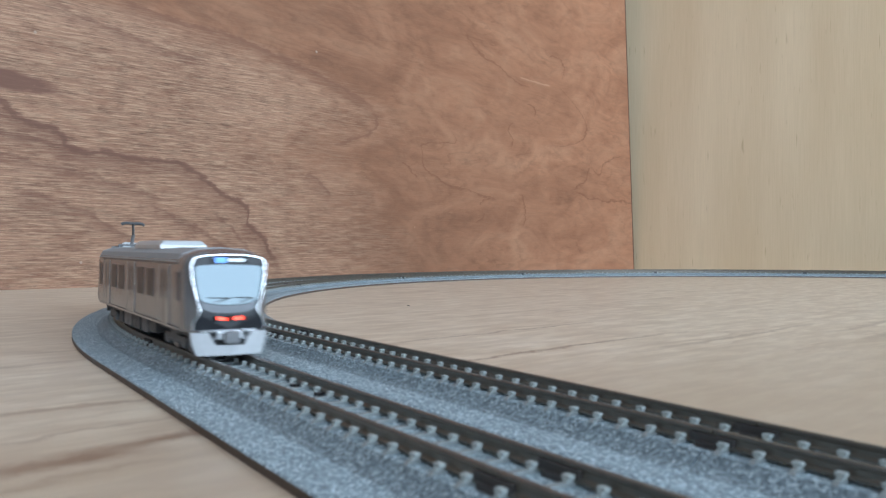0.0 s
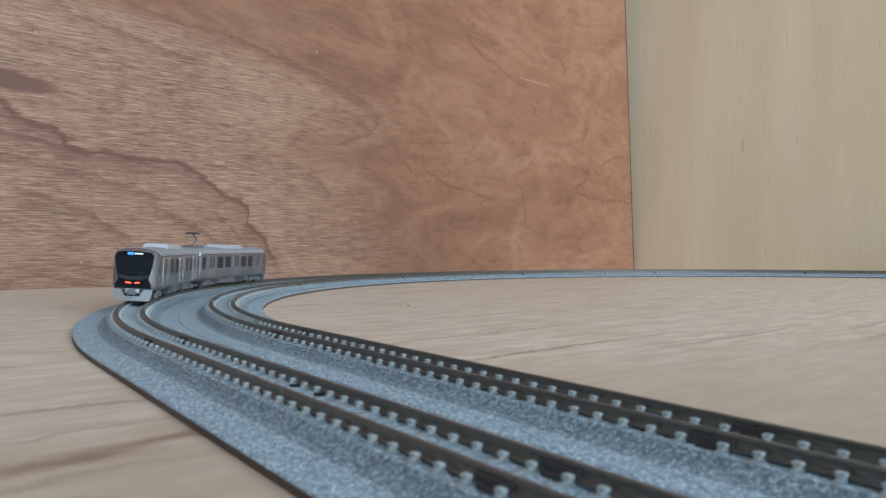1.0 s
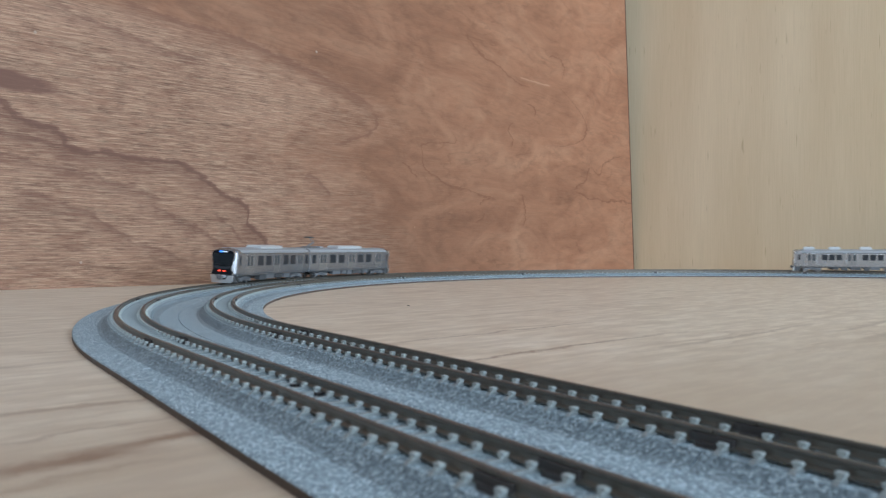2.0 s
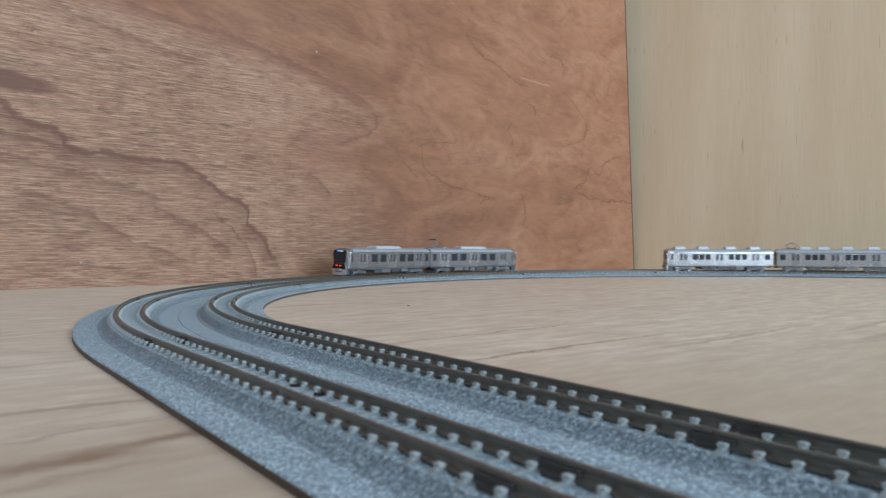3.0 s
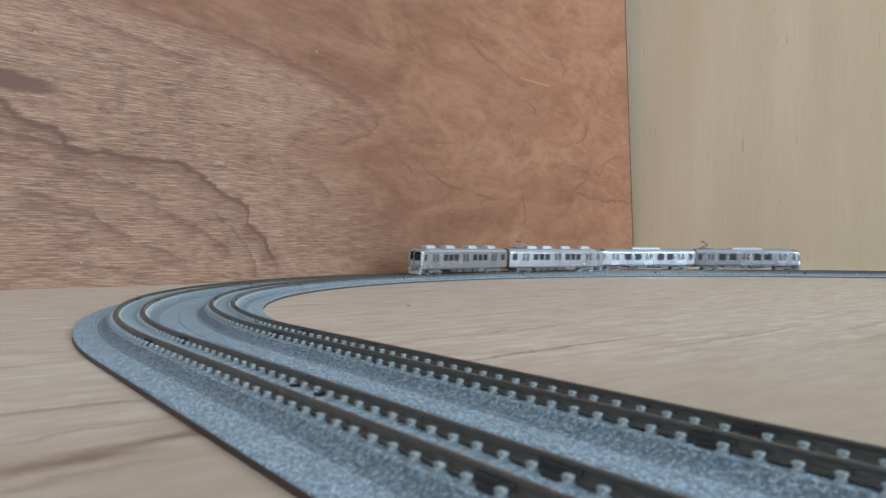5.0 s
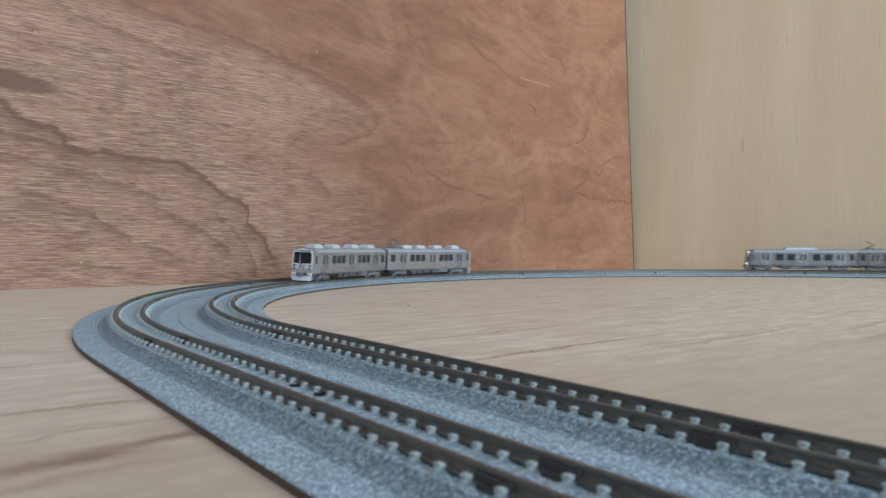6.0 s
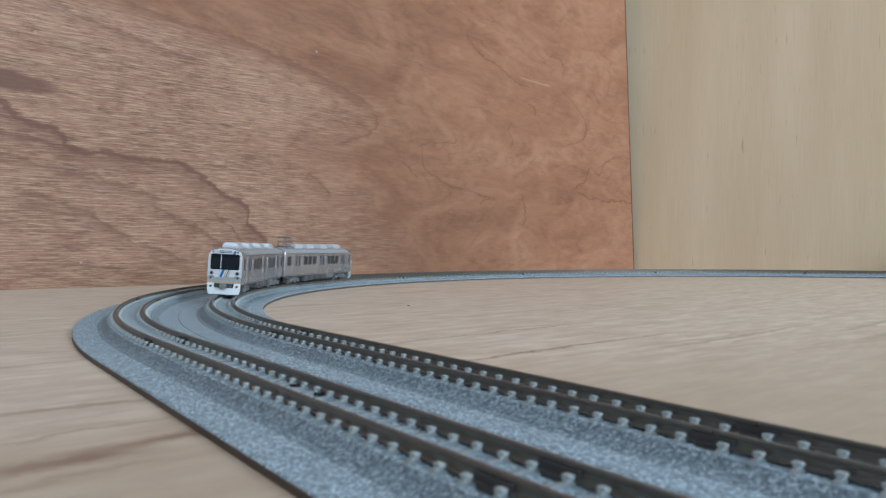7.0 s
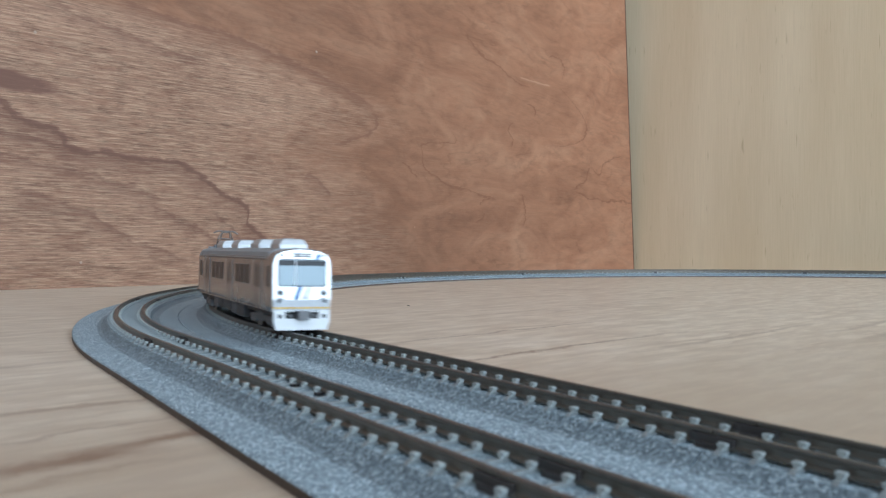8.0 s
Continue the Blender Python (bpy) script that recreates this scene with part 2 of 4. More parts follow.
def board_wood():
    """Pale board under the track, grain along its local x with some brown streaks."""
    m, tree, b = material("board_wood", 0.42)
    n = Net(tree)
    x, y, z = n.sep(n.coords())
    soft = n.noise(n.coords((1.2, 7.0, 1)), 3.0, 3, 0.5)
    wob = n.noise(n.coords((8.0, 40.0, 1)), 3.0, 4, 0.6)
    field = n.math("ADD", n.math("MULTIPLY", y, 30.0), n.math("ADD", n.math("MULTIPLY", soft, 5.0), n.math("MULTIPLY", wob, 1.0)))
    band = n.ramp(n.math("FRACT", field), ((0.0, (0,) * 3), (0.72, (0.05,) * 3), (0.93, (1,) * 3), (1.0, (0,) * 3)))
    patch = n.ramp(n.noise(n.coords((2.0, 7.0, 1)), 4.0, 3), ((0.45, (0,) * 3), (0.62, (1,) * 3)))
    fibre = n.noise(n.coords((24.0, 620.0, 1)), 2.0, 4, 0.65)
    blot = n.noise(n.coords((6.0, 26.0, 1)), 4.0, 4, 0.6)
    base = n.ramp(blot, ((0.3, (0.60, 0.492, 0.372)), (0.5, (0.705, 0.598, 0.468)), (0.7, (0.78, 0.68, 0.555))))
    col = n.mix(n.math("MULTIPLY", n.math("MULTIPLY", band, patch), 0.42), base, (0.30, 0.19, 0.125))
    # browner, darker tone towards the low x, low y corner, its border varied by noise
    low_corner = n.math("ADD", n.math("ADD", n.math("MULTIPLY", x, 0.30), y), n.math("MULTIPLY", n.math("SUBTRACT", soft, 0.5), 0.12))
    col = n.mix(n.math("MULTIPLY", n.ramp(n.math("ADD", low_corner, 0.5), ((0.32, (1,) * 3), (0.42, (0,) * 3))), 0.60), col, (0.41, 0.31, 0.212))
    wander = n.math("MULTIPLY", n.math("SUBTRACT", n.noise(n.coords((26.0, 30.0, 1)), 2.0, 5, 0.7), 0.5), 0.014)
    for v0, u0, half, wide, amount in STREAKS:
        across = n.math("ABSOLUTE", n.math("ADD", n.math("SUBTRACT", y, v0), wander))
        along = n.math("ABSOLUTE", n.math("SUBTRACT", x, u0))
        a = n.ramp(n.math("DIVIDE", across, wide * 4), ((0.10, (1,) * 3), (0.45, (0,) * 3)))
        c = n.ramp(n.math("DIVIDE", along, half * 2), ((0.20, (1,) * 3), (0.60, (0,) * 3)))
        col = n.mix(n.math("MULTIPLY", n.math("MULTIPLY", a, c), amount), col, (0.20, 0.115, 0.072))
    col = n.mix(n.math("MULTIPLY", n.ramp(fibre, ((0.35, (1,) * 3), (0.6, (0,) * 3))), 0.16), col, (0.36, 0.26, 0.18))
    mottle = n.noise(n.coords((1.0, 3.0, 1)), 60.0, 4, 0.6)
    col = n.mix(n.math("MULTIPLY", n.ramp(mottle, ((0.42, (1,) * 3), (0.60, (0,) * 3))), 0.38), col, (0.42, 0.32, 0.235))
    n.put(b.inputs["Base Color"], col)
    n.put(b.inputs["Roughness"], n.math("ADD", 0.36, n.math("MULTIPLY", fibre, 0.15)))
    n.put(b.inputs["Normal"], n.bump(fibre, 0.0002, 0.25))
    return m


def ballast_grey(name, k):
    """Printed and moulded ballast; k scales its tone."""
    m, tree, b = material(name, 0.8)
    n = Net(tree)
    c = n.coords()
    v = n.add("ShaderNodeTexVoronoi", Vector=c, Scale=2500.0)
    grain = n.noise(c, 4200.0, 3)
    patch = n.noise(c, 90.0, 3)
    tone = n.sep(v.outputs["Color"])[0]
    stops = ((0.0, (0.10, 0.128, 0.146)), (0.55, (0.215, 0.268, 0.302)), (0.86, (0.35, 0.43, 0.472)), (1.0, (0.55, 0.63, 0.68)))
    col = n.ramp(tone, [(at, tuple(v * k for v in c3)) for at, c3 in stops])
    col = n.mix(n.math("MULTIPLY", patch, 0.3), col, (0.17 * k, 0.20 * k, 0.222 * k))
    n.put(b.inputs["Base Color"], col)
    h = n.math("SUBTRACT", n.math("MULTIPLY", grain, 0.4), v.outputs["Distance"])
    n.put(b.inputs["Normal"], n.bump(h, 0.00015, 0.45))
    return m


LAUAN, PALE, BOARD, BALLAST = lauan_plywood(), pale_plywood(), board_wood(), ballast_grey("ballast_grey", 1.32)
# darker copy of the same ballast; the shade of the bed flanks is in its colour
SHADEDBALLAST = ballast_grey("ballast_grey_shaded_flank", 0.92)
NAILM = plain("dull_nail_metal", (0.34, 0.24, 0.17), 0.7, 0.0)
GAPDARK = plain("dark_gap_strip", (0.10, 0.055, 0.035), 0.8)
LIP = plain("roadbed_brown_plastic", (0.085, 0.062, 0.05), 0.6)
RAIL = plain("brown_rail_metal", (0.16, 0.144, 0.118), 0.32, 0.5, spec=1.0)
RAIL_TOP = plain("worn_brown_rail_head", (0.095, 0.088, 0.08), 0.38, 0.3)
SLEEPER = plain("pale_grey_concrete_plastic", (0.27, 0.295, 0.295), 0.5)
CHAIR = plain("light_rail_fastener", (0.46, 0.50, 0.485), 0.45)
JOINM = plain("dark_joiner_plastic", (0.055, 0.05, 0.048), 0.6)
BLACKP = plain("black_plastic", (0.018, 0.018, 0.02), 0.5)
WALLP = plain("grey_room_wall_paint", (0.27, 0.262, 0.25), 0.85, 0, 0.03, 60)
CEILP = plain("white_ceiling_paint", (0.70, 0.70, 0.69), 0.9, 0, 0.02, 60)
ROOMFLOOR = plain("room_floor_wood", (0.34, 0.24, 0.15), 0.5, 0, 0.1, 30)
SILVER = plain("silver_body_paint", (0.28, 0.28, 0.29), 0.24, 0.70, 0.03, 700, spec=1.0)
FRONT_B = plain("bright_stainless_front", (0.66, 0.67, 0.68), 0.28, 0.3, 0.03, 700, spec=1.0)
SKIRT_A = plain("silver_white_skirt", (0.50, 0.51, 0.52), 0.30, 0.55, 0.03, 700, spec=1.0)
SILVER_B = plain("stainless_body_paint", (0.38, 0.38, 0.382), 0.26, 0.72, 0.03, 700, spec=1.0)
DOORM = plain("door_silver", (0.34, 0.342, 0.348), 0.25, 0.74, 0.03, 700, spec=1.0)
ROOFM = plain("grey_roof_paint", (0.30, 0.31, 0.32), 0.6, 0.1)
WHITE = plain("white_plastic", (0.66, 0.67, 0.67), 0.4, 0, 0.02)
ACM = plain("air_conditioner_pale_grey", (0.50, 0.52, 0.535), 0.32, 0.15, 0.03, spec=1.0)
UNDER = plain("underfloor_dark_grey", (0.075, 0.077, 0.08), 0.6)
BOGIEM = plain("bogie_grey", (0.15, 0.153, 0.158), 0.55)
STEEL = plain("wheel_steel", (0.35, 0.34, 0.33), 0.35, 0.9)
MASK = plain("gloss_black_front", (0.010, 0.011, 0.014), 0.22, 0, 0.02, spec=0.18)
GLASS = plain("dark_glossy_window", (0.012, 0.014, 0.017), 0.05, 0, 0.02, spec=0.8)
SIDEGLASS = plain("tinted_side_window", (0.030, 0.032, 0.036), 0.30, 0, 0.02, spec=0.2)
DOORGLASS = plain("door_window", (0.05, 0.055, 0.06), 0.12, 0, 0.02, spec=0.7)
# lighter than the body metal, so the glint of edges is partly in its colour
GLINTM = plain("bright_glint_metal", (0.60, 0.61, 0.62), 0.22, 0.9, 0.02, spec=1.0)
PANTO = plain("pantograph_metal", (0.34, 0.31, 0.29), 0.35, 0.7)
BLUE = plain("blue_stripe", (0.02, 0.11, 0.28), 0.35)
GOLD = plain("gold_stripe", (0.50, 0.33, 0.08), 0.35)
LOWPANEL = plain("dark_grey_lower_panel", (0.045, 0.048, 0.055), 0.25, 0.2)
GREYBAND = plain("grey_front_band", (0.36, 0.37, 0.38), 0.38, 0.3)
GLASS.node_tree.nodes["Principled BSDF"].inputs["Specular Tint"].default_value = (0.80, 0.93, 1.0, 1)
TAIL = glow("red_tail_light", (1.0, 0.07, 0.03), 4.5)
SIGNBLUE = glow("blue_display", (0.10, 0.32, 1.0), 1.5)
SIGNWHITE = glow("white_display", (0.9, 0.95, 1.0), 1.3)


# ---- building helpers ----
def mesh_of(bm, name, mats, smooth=False):
    me = bpy.data.meshes.new(name)
    bmesh.ops.recalc_face_normals(bm, faces=bm.faces)
    bm.to_mesh(me)
    bm.free()
    for m in mats if isinstance(mats, (list, tuple)) else (mats,):
        me.materials.append(m)
    if smooth:
        for f in me.polygons:
            f.use_smooth = True
    return me


def part(name, bm, mat, parent=None, label="", smooth=False, at=None):
    """Links a bmesh (or a ready mesh) as one object, under parent if given; at is its pose in the parent's space."""
    data = bm if isinstance(bm, bpy.types.Mesh) else mesh_of(bm, name, mat, smooth)
    ob = new(name, data)
    ob.parent = parent
    if at is not None:
        ob.matrix_basis = at
    return tagged(ob, label)


def add_box(bm, x0, x1, y0, y1, z0, z1, bevel=0.0, mat=0):
    r = bmesh.ops.create_cube(bm, size=1.0)
    vs = r["verts"]
    for v in vs:
        v.co = ((x0 + x1) / 2 + v.co.x * (x1 - x0), (y0 + y1) / 2 + v.co.y * (y1 - y0), (z0 + z1) / 2 + v.co.z * (z1 - z0))
    fs = {f for v in vs for f in v.link_faces}
    for f in fs:
        f.material_index = mat
    if bevel > 0:
        es = list({e for v in vs for e in v.link_edges})
        bmesh.ops.bevel(bm, geom=es, offset=bevel, segments=2, affect="EDGES", profile=0.6)
    return bm


def box(x0, x1, y0, y1, z0, z1, bevel=0.0):
    return add_box(bmesh.new(), x0, x1, y0, y1, z0, z1, bevel)


def add_cyl(bm, a, b, r, seg=12, r2=None):
    a, b = Vector(a), Vector(b)
    d = b - a
    m = Matrix.Translation((a + b) / 2) @ d.to_track_quat("Z", "Y").to_matrix().to_4x4()
    bmesh.ops.create_cone(bm, cap_ends=True, segments=seg, radius1=r, radius2=r if r2 is None else r2, depth=d.length, matrix=m)
    return bm


def prism(points, depth, axis_map):
    """A polygon of 2D points with a thickness; axis_map(u, v, w) gives the place."""
    bm = bmesh.new()
    back = [bm.verts.new(axis_map(u, v, 0.0)) for u, v in points]
    front = [bm.verts.new(axis_map(u, v, depth)) for u, v in points]
    bm.faces.new(back[::-1])
    bm.faces.new(front)
    k = len(points)
    for i in range(k):
        bm.faces.new((back[i], back[(i + 1) % k], front[(i + 1) % k], front[i]))
    return bm


# ---- the room: unseen, added to close the place and shape the light ----
def build_room():
    x0, x1 = ROOM_X
    y0, y1 = ROOM_Y
    t, zb = 0.12, -0.03
    tagged(part("floor", box(x0 - t, x1 + t, y0 - t, y1 + t, zb - 0.1, zb), ROOMFLOOR), "unseen brown wooden room floor under the layout board", "floor", kind="structure")
    tagged(part("ceiling", box(x0 - t, x1 + t, y0 - t, y1 + t, ROOM_H, ROOM_H + 0.1), CEILP), "unseen plain white painted room ceiling", "ceiling", kind="structure")
    tagged(part("wall_west", box(x0 - t, x0, y0, y1, zb, ROOM_H), WALLP), "unseen plain grey painted room wall", "wall", kind="structure")
    tagged(part("wall_north", box(x0 - t, x1 + t, y1, y1 + t, zb, ROOM_H), WALLP), "unseen plain grey painted room wall", "wall", kind="structure")

    tagged(part("wall_east", box(x1, x1 + t, y0, y1, zb, ROOM_H), WALLP), "unseen plain grey painted room wall", "wall", kind="structure")
    # the smaller, higher opening is only there for the added fill lamp
    bm = bmesh.new()
    for a, b, c, d in ((x0 - t, -0.66, zb, ROOM_H), (-0.66, 0.86, zb, 1.13), (-0.66, 0.86, 1.97, ROOM_H), (0.86, 1.14, zb, ROOM_H),
                       (1.14, 4.46, zb, 0.08), (1.14, 4.46, 1.60, ROOM_H), (4.46, x1 + t, zb, ROOM_H)):
        add_box(bm, a, b, y0 - t, y0, c, d)
    tagged(part("wall_south", bm, WALLP), "unseen grey painted wall with a window and a fill lamp opening", "wall", kind="structure")


build_room()

# ---- the track plan: two parallel tracks round an arc, with straights at both ends ----
CX, CY, RMID, HALF = 0.31264, 0.47948, 0.4465, 0.0185
A1, A2 = -33.18, 147.0
RAIL_Z, CANT = 0.00643, 3.0


def track_at(tau, off):
    """Place, heading and cant where the angle along the line is tau (degrees); off is the distance outwards from the middle."""
    r = RMID + off
    a = radians(min(max(tau, A1), A2))
    x, y = CX - r * math.cos(a), CY + r * math.sin(a)
    hx, hy = math.sin(a), math.cos(a)
    extra = radians(tau) - a
    base = RMID + (HALF if off > 0 else -HALF if off < 0 else 0)
    x, y = x + hx * extra * base, y + hy * extra * base
    w = min(1.0, max(0.0, min(tau - A1 + 4, A2 - tau + 4) / 22.5))
    return x, y, math.atan2(hy, hx), CANT * w * w * (3 - 2 * w)


def track_frame(tau, side, z=0.0, tilt=True):
    """Pose on track side (+1 outer, -1 inner): x along the line, y to the outside, z up, canted about the rail tops."""
    off = side * HALF
    x, y, h, cant = track_at(tau, off)
    m = Matrix.Translation((x, y, 0)) @ Matrix.Rotation(h, 4, "Z")
    if tilt:
        m = m @ Matrix.Translation((0, 0, RAIL_Z)) @ Matrix.Rotation(radians(cant), 4, "X") @ Matrix.Translation((0, 0, -RAIL_Z))
    return m @ Matrix.Translation((0, 0, z))


def sweep(bm, taus, side, profile, mats, origin_inv, tilted):
    """Extrudes a closed profile (y outwards, z up) along the track; tilted marks which points follow the cant."""
    rows = []
    for tau in taus:
        flat, lean = track_frame(tau, side, 0, False), track_frame(tau, side, 0, True)
        rows.append([bm.verts.new(origin_inv @ ((lean if tl else flat) @ Vector((0, y, z)))) for (y, z), tl in zip(profile, tilted)])
    k = len(profile)
    for a, b in zip(rows, rows[1:]):
        for i in range(k):
            f = bm.faces.new((a[i], a[(i + 1) % k], b[(i + 1) % k], b[i]))
            f.material_index = mats[i]
    bm.faces.new(rows[0][::-1])
    bm.faces.new(rows[-1])


def bed_profile(side):
    """Half profile per flank: the flank away from the other track ends in a brown lip, the other butts against its neighbour."""
    def flank(edge):
        return [(edge, 0.0), (edge, 0.0013), (edge - 0.0003, 0.0016), (0.0112, 0.0017), (0.0100, 0.0020), (0.0088, 0.0028), (0.0078, 0.0039)]
    out, inn = flank(0.0194 if side > 0 else 0.01849), flank(0.0185 if side < 0 else 0.01849)
    return [(-y, z) for y, z in inn[:1]] + out + [(-y, z) for y, z in inn[:0:-1]]


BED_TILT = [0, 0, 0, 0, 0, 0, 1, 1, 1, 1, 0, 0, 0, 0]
# 2 gives the bed flanks the ballast darkened to look shaded
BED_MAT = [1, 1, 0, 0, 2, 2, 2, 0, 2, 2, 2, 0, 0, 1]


def rail_profile(y0):
    t, f = RAIL_Z, RAIL_Z - 0.0021
    pts = [(-0.0009, f), (0.0009, f), (0.0009, f + 0.0003), (0.0003, f + 0.0006), (0.0003, t - 0.0007), (0.00048, t - 0.0005), (0.00048, t - 0.0001), (0.00036, t),
           (-0.00036, t), (-0.00048, t - 0.0001), (-0.00048, t - 0.0005), (-0.0003, t - 0.0007), (-0.0003, f + 0.0006), (-0.0009, f + 0.0003)]
    return [(y0 + y, z) for y, z in pts]


def sleeper_mesh():
    """Concrete sleeper with raised, waisted rail seats."""
    bm = bmesh.new()
    zt = RAIL_Z - 0.0021
    ends = [(-0.0088, 0.0022), (0.0088, 0.0022), (0.0078, zt - 0.0004), (0.0072, zt + 0.0001), (-0.0072, zt + 0.0001), (-0.0078, zt - 0.0004)]
    rows = [[bm.verts.new((x, y, z)) for y, z in ends] for x in (-0.00044, 0.00044)]
    bm.faces.new(rows[0][::-1])
    bm.faces.new(rows[1])
    for i in range(6):
        bm.faces.new((rows[0][i], rows[0][(i + 1) % 6], rows[1][(i + 1) % 6], rows[1][i]))
    for s in (-1, 1):
        for a in (0.0033, 0.0063):
            y = s * a
            add_box(bm, -0.00036, 0.00036, y - 0.0005, y + 0.0006, zt, zt + 0.0005, 0.0, 1)
            add_box(bm, -0.00066, 0.00066, y - 0.0005, y + 0.0005, zt + 0.00045, zt + 0.00095, 0.00008, 1)
    return mesh_of(bm, "sleeper", (SLEEPER, CHAIR))


SLEEPER_MESH = sleeper_mesh()
JOINER = mesh_of(add_box(box(-0.0036, 0.0036, -0.0009, 0.0009, RAIL_Z - 0.0019, RAIL_Z - 0.0007, 0.0001), -0.0022, 0.0022, -0.0015, 0.0015, RAIL_Z - 0.0031, RAIL_Z - 0.0018), "rail_joiner", JOINM)
PITCH, STRAIGHT = 0.0056, 0.1585
SCREW_HOLES = ((-0.0287, 0.1568), (-0.0226, 0.1477))


def track_section(t0, t1, side, straight, pitch=PITCH, phase=0.5):
    mid = (t0 + t1) / 2
    origin = track_frame(mid, side, 0, False)
    inv = origin.inverted()
    thing = new("track_section")
    thing.matrix_basis = origin
    thing.empty_display_size = 0.01
    kind = "straight" if straight else "curved"
    where = "outer" if side > 0 else "inner"
    tagged(thing, f"{kind} {where} model railway track with grey ballast and brown rails", "model track", "tracks of the double line")
    gap = math.degrees(0.00012 / RMID)
    taus = list(np.linspace(t0 + gap, t1 - gap, 3 if straight else 13))
    bm = bmesh.new()
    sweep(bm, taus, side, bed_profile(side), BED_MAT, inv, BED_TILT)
    part("roadbed", bm, (BALLAST, LIP, SHADEDBALLAST), thing, "grey ballast roadbed with a brown lip")
    for y0 in (-0.0048, 0.0048):
        bm = bmesh.new()
        sweep(bm, taus, side, rail_profile(y0), [1 if 6 <= i <= 8 else 0 for i in range(14)], inv, [1] * 14)
        part("rail", bm, (RAIL, RAIL_TOP), thing, "dark brown metal rail")
        part("rail_joiner", JOINER, None, thing, "black plastic rail joiner", at=inv @ track_frame(t0, side) @ Matrix.Translation((0.0, y0, 0)))
    if straight and side > 0 and abs(t1 - A1) < 0.01:
        for x, y in SCREW_HOLES:
            bm = bmesh.new()
            add_cyl(bm, (0, 0, 0), (0, 0, 0.0004), 0.0009, 14)
            part("screw_hole", bm, BLACKP, thing, "small black screw hole", at=inv @ Matrix.Translation((x, y, 0.0041)))
    r = RMID + side * HALF
    length = radians(t1 - t0) * r
    count = round(length / pitch)
    for i in range(count):
        tau = t1 + (t0 - t1) * (i + phase) / count
        part("sleeper", SLEEPER_MESH, None, thing, at=inv @ track_frame(tau, side))
    return thing


def build_track():
    for side in (1, -1):
        r = RMID + side * HALF
        step = (A2 - A1) / 8
        for k in range(8):
            track_section(A1 + k * step, A1 + (k + 1) * step, side, False)
        for k in range(2):
            d = math.degrees(STRAIGHT / r)
            track_section(A1 - (k + 1) * d, A1 - k * d, side, True, PITCH if side > 0 else 0.00546, (0.3 if side > 0 else 0.15) if k == 0 else 0.45)
            track_section(A2 + k * d, A2 + (k + 1) * d, side, True)


# ---- the layout board and the plywood backdrops ----
def build_boards():
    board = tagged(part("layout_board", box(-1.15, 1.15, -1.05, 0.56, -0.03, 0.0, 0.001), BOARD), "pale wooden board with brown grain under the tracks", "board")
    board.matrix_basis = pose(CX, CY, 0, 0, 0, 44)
    hole = bmesh.new()
    add_cyl(hole, (-0.2709, 0.1960, -0.002), (-0.2709, 0.1960, 0.0002), 0.0009, 12)
    part("nail_hole", hole, BLACKP, board, "small dark nail hole in the board")
    # left panel: its face lies d1 from the arc's centre; local x along the board, -y faces the track
    phi = radians(44)
    n1 = Vector((-math.sin(phi), math.cos(phi), 0))
    u1 = Vector((math.cos(phi), math.sin(phi), 0))
    foot = Vector((CX, CY, 0)) + n1 * 0.5013
    m = Matrix((u1, n1, (0, 0, 1))).transposed().to_4x4()
    m.translation = foot
    edge0 = CORNER_LOW
    edge1 = CORNER_HIGH
    bm = prism([(-1.15, 0.0), (edge0, 0.0), (edge1, 0.9), (-1.15, 0.9)], 0.012, lambda u, v, w: (u, w, v))
    ob = tagged(part("plywood_panel", bm, LAUAN), "red-brown lauan plywood panel standing on the board", "plywood panel")
    ob.matrix_basis = m
    # dark strip added along the edge in place of a shadow gap
    bm = prism([(edge0 - 0.0012, 0.0), (edge0, 0.0), (edge1, 0.9), (edge1 - 0.0012, 0.9)], 0.0125, lambda u, v, w: (u + 0.0004, w - 0.0005, v))
    part("gap_strip", bm, GAPDARK, ob, "dark strip in place of a shadow gap beside the plywood")
    for u, z in NAILS:
        b = bmesh.new()
        add_cyl(b, (u, -0.0004, z), (u, 0.004, z), 0.0011, 12)
        part("nail_head", b, NAILM, ob, "small pale nail head")
    phi2 = radians(-38.5)
    n2 = Vector((-math.sin(phi2), math.cos(phi2), 0))
    u2 = Vector((math.cos(phi2), math.sin(phi2), 0))
    corner = foot + u1 * (edge0 + 0.004) + n1 * 0.013
    m2 = Matrix((u2, n2, (0, 0, 1))).transposed().to_4x4()
    m2.translation = corner
    bm = box(-0.05, 1.0, 0.0, 0.012, 0.0, 0.88, 0.0004)
    ob = tagged(part("plywood_panel", bm, PALE), "pale yellowish plywood panel with faint upright grain", "plywood panel")
    ob.matrix_basis = m2


NAILS = ((-0.3638, 0.1872), (-0.3311, 0.0192), (-0.1167, 0.2151))
CORNER_LOW, CORNER_HIGH = 0.4228, 0.3628
build_boards()
build_track()


# ---- the model trains ----
PIVOT, MM = 0.041, 0.001
# lengths of a car and the gap, and the width over the standard section: black-fronted train, stainless train
SIZES = ((0.1170, 0.0035, 1.04), (0.1175, 0.0060, 0.945))
CAR_L, CAR_GAP, WIDE = SIZES[0]


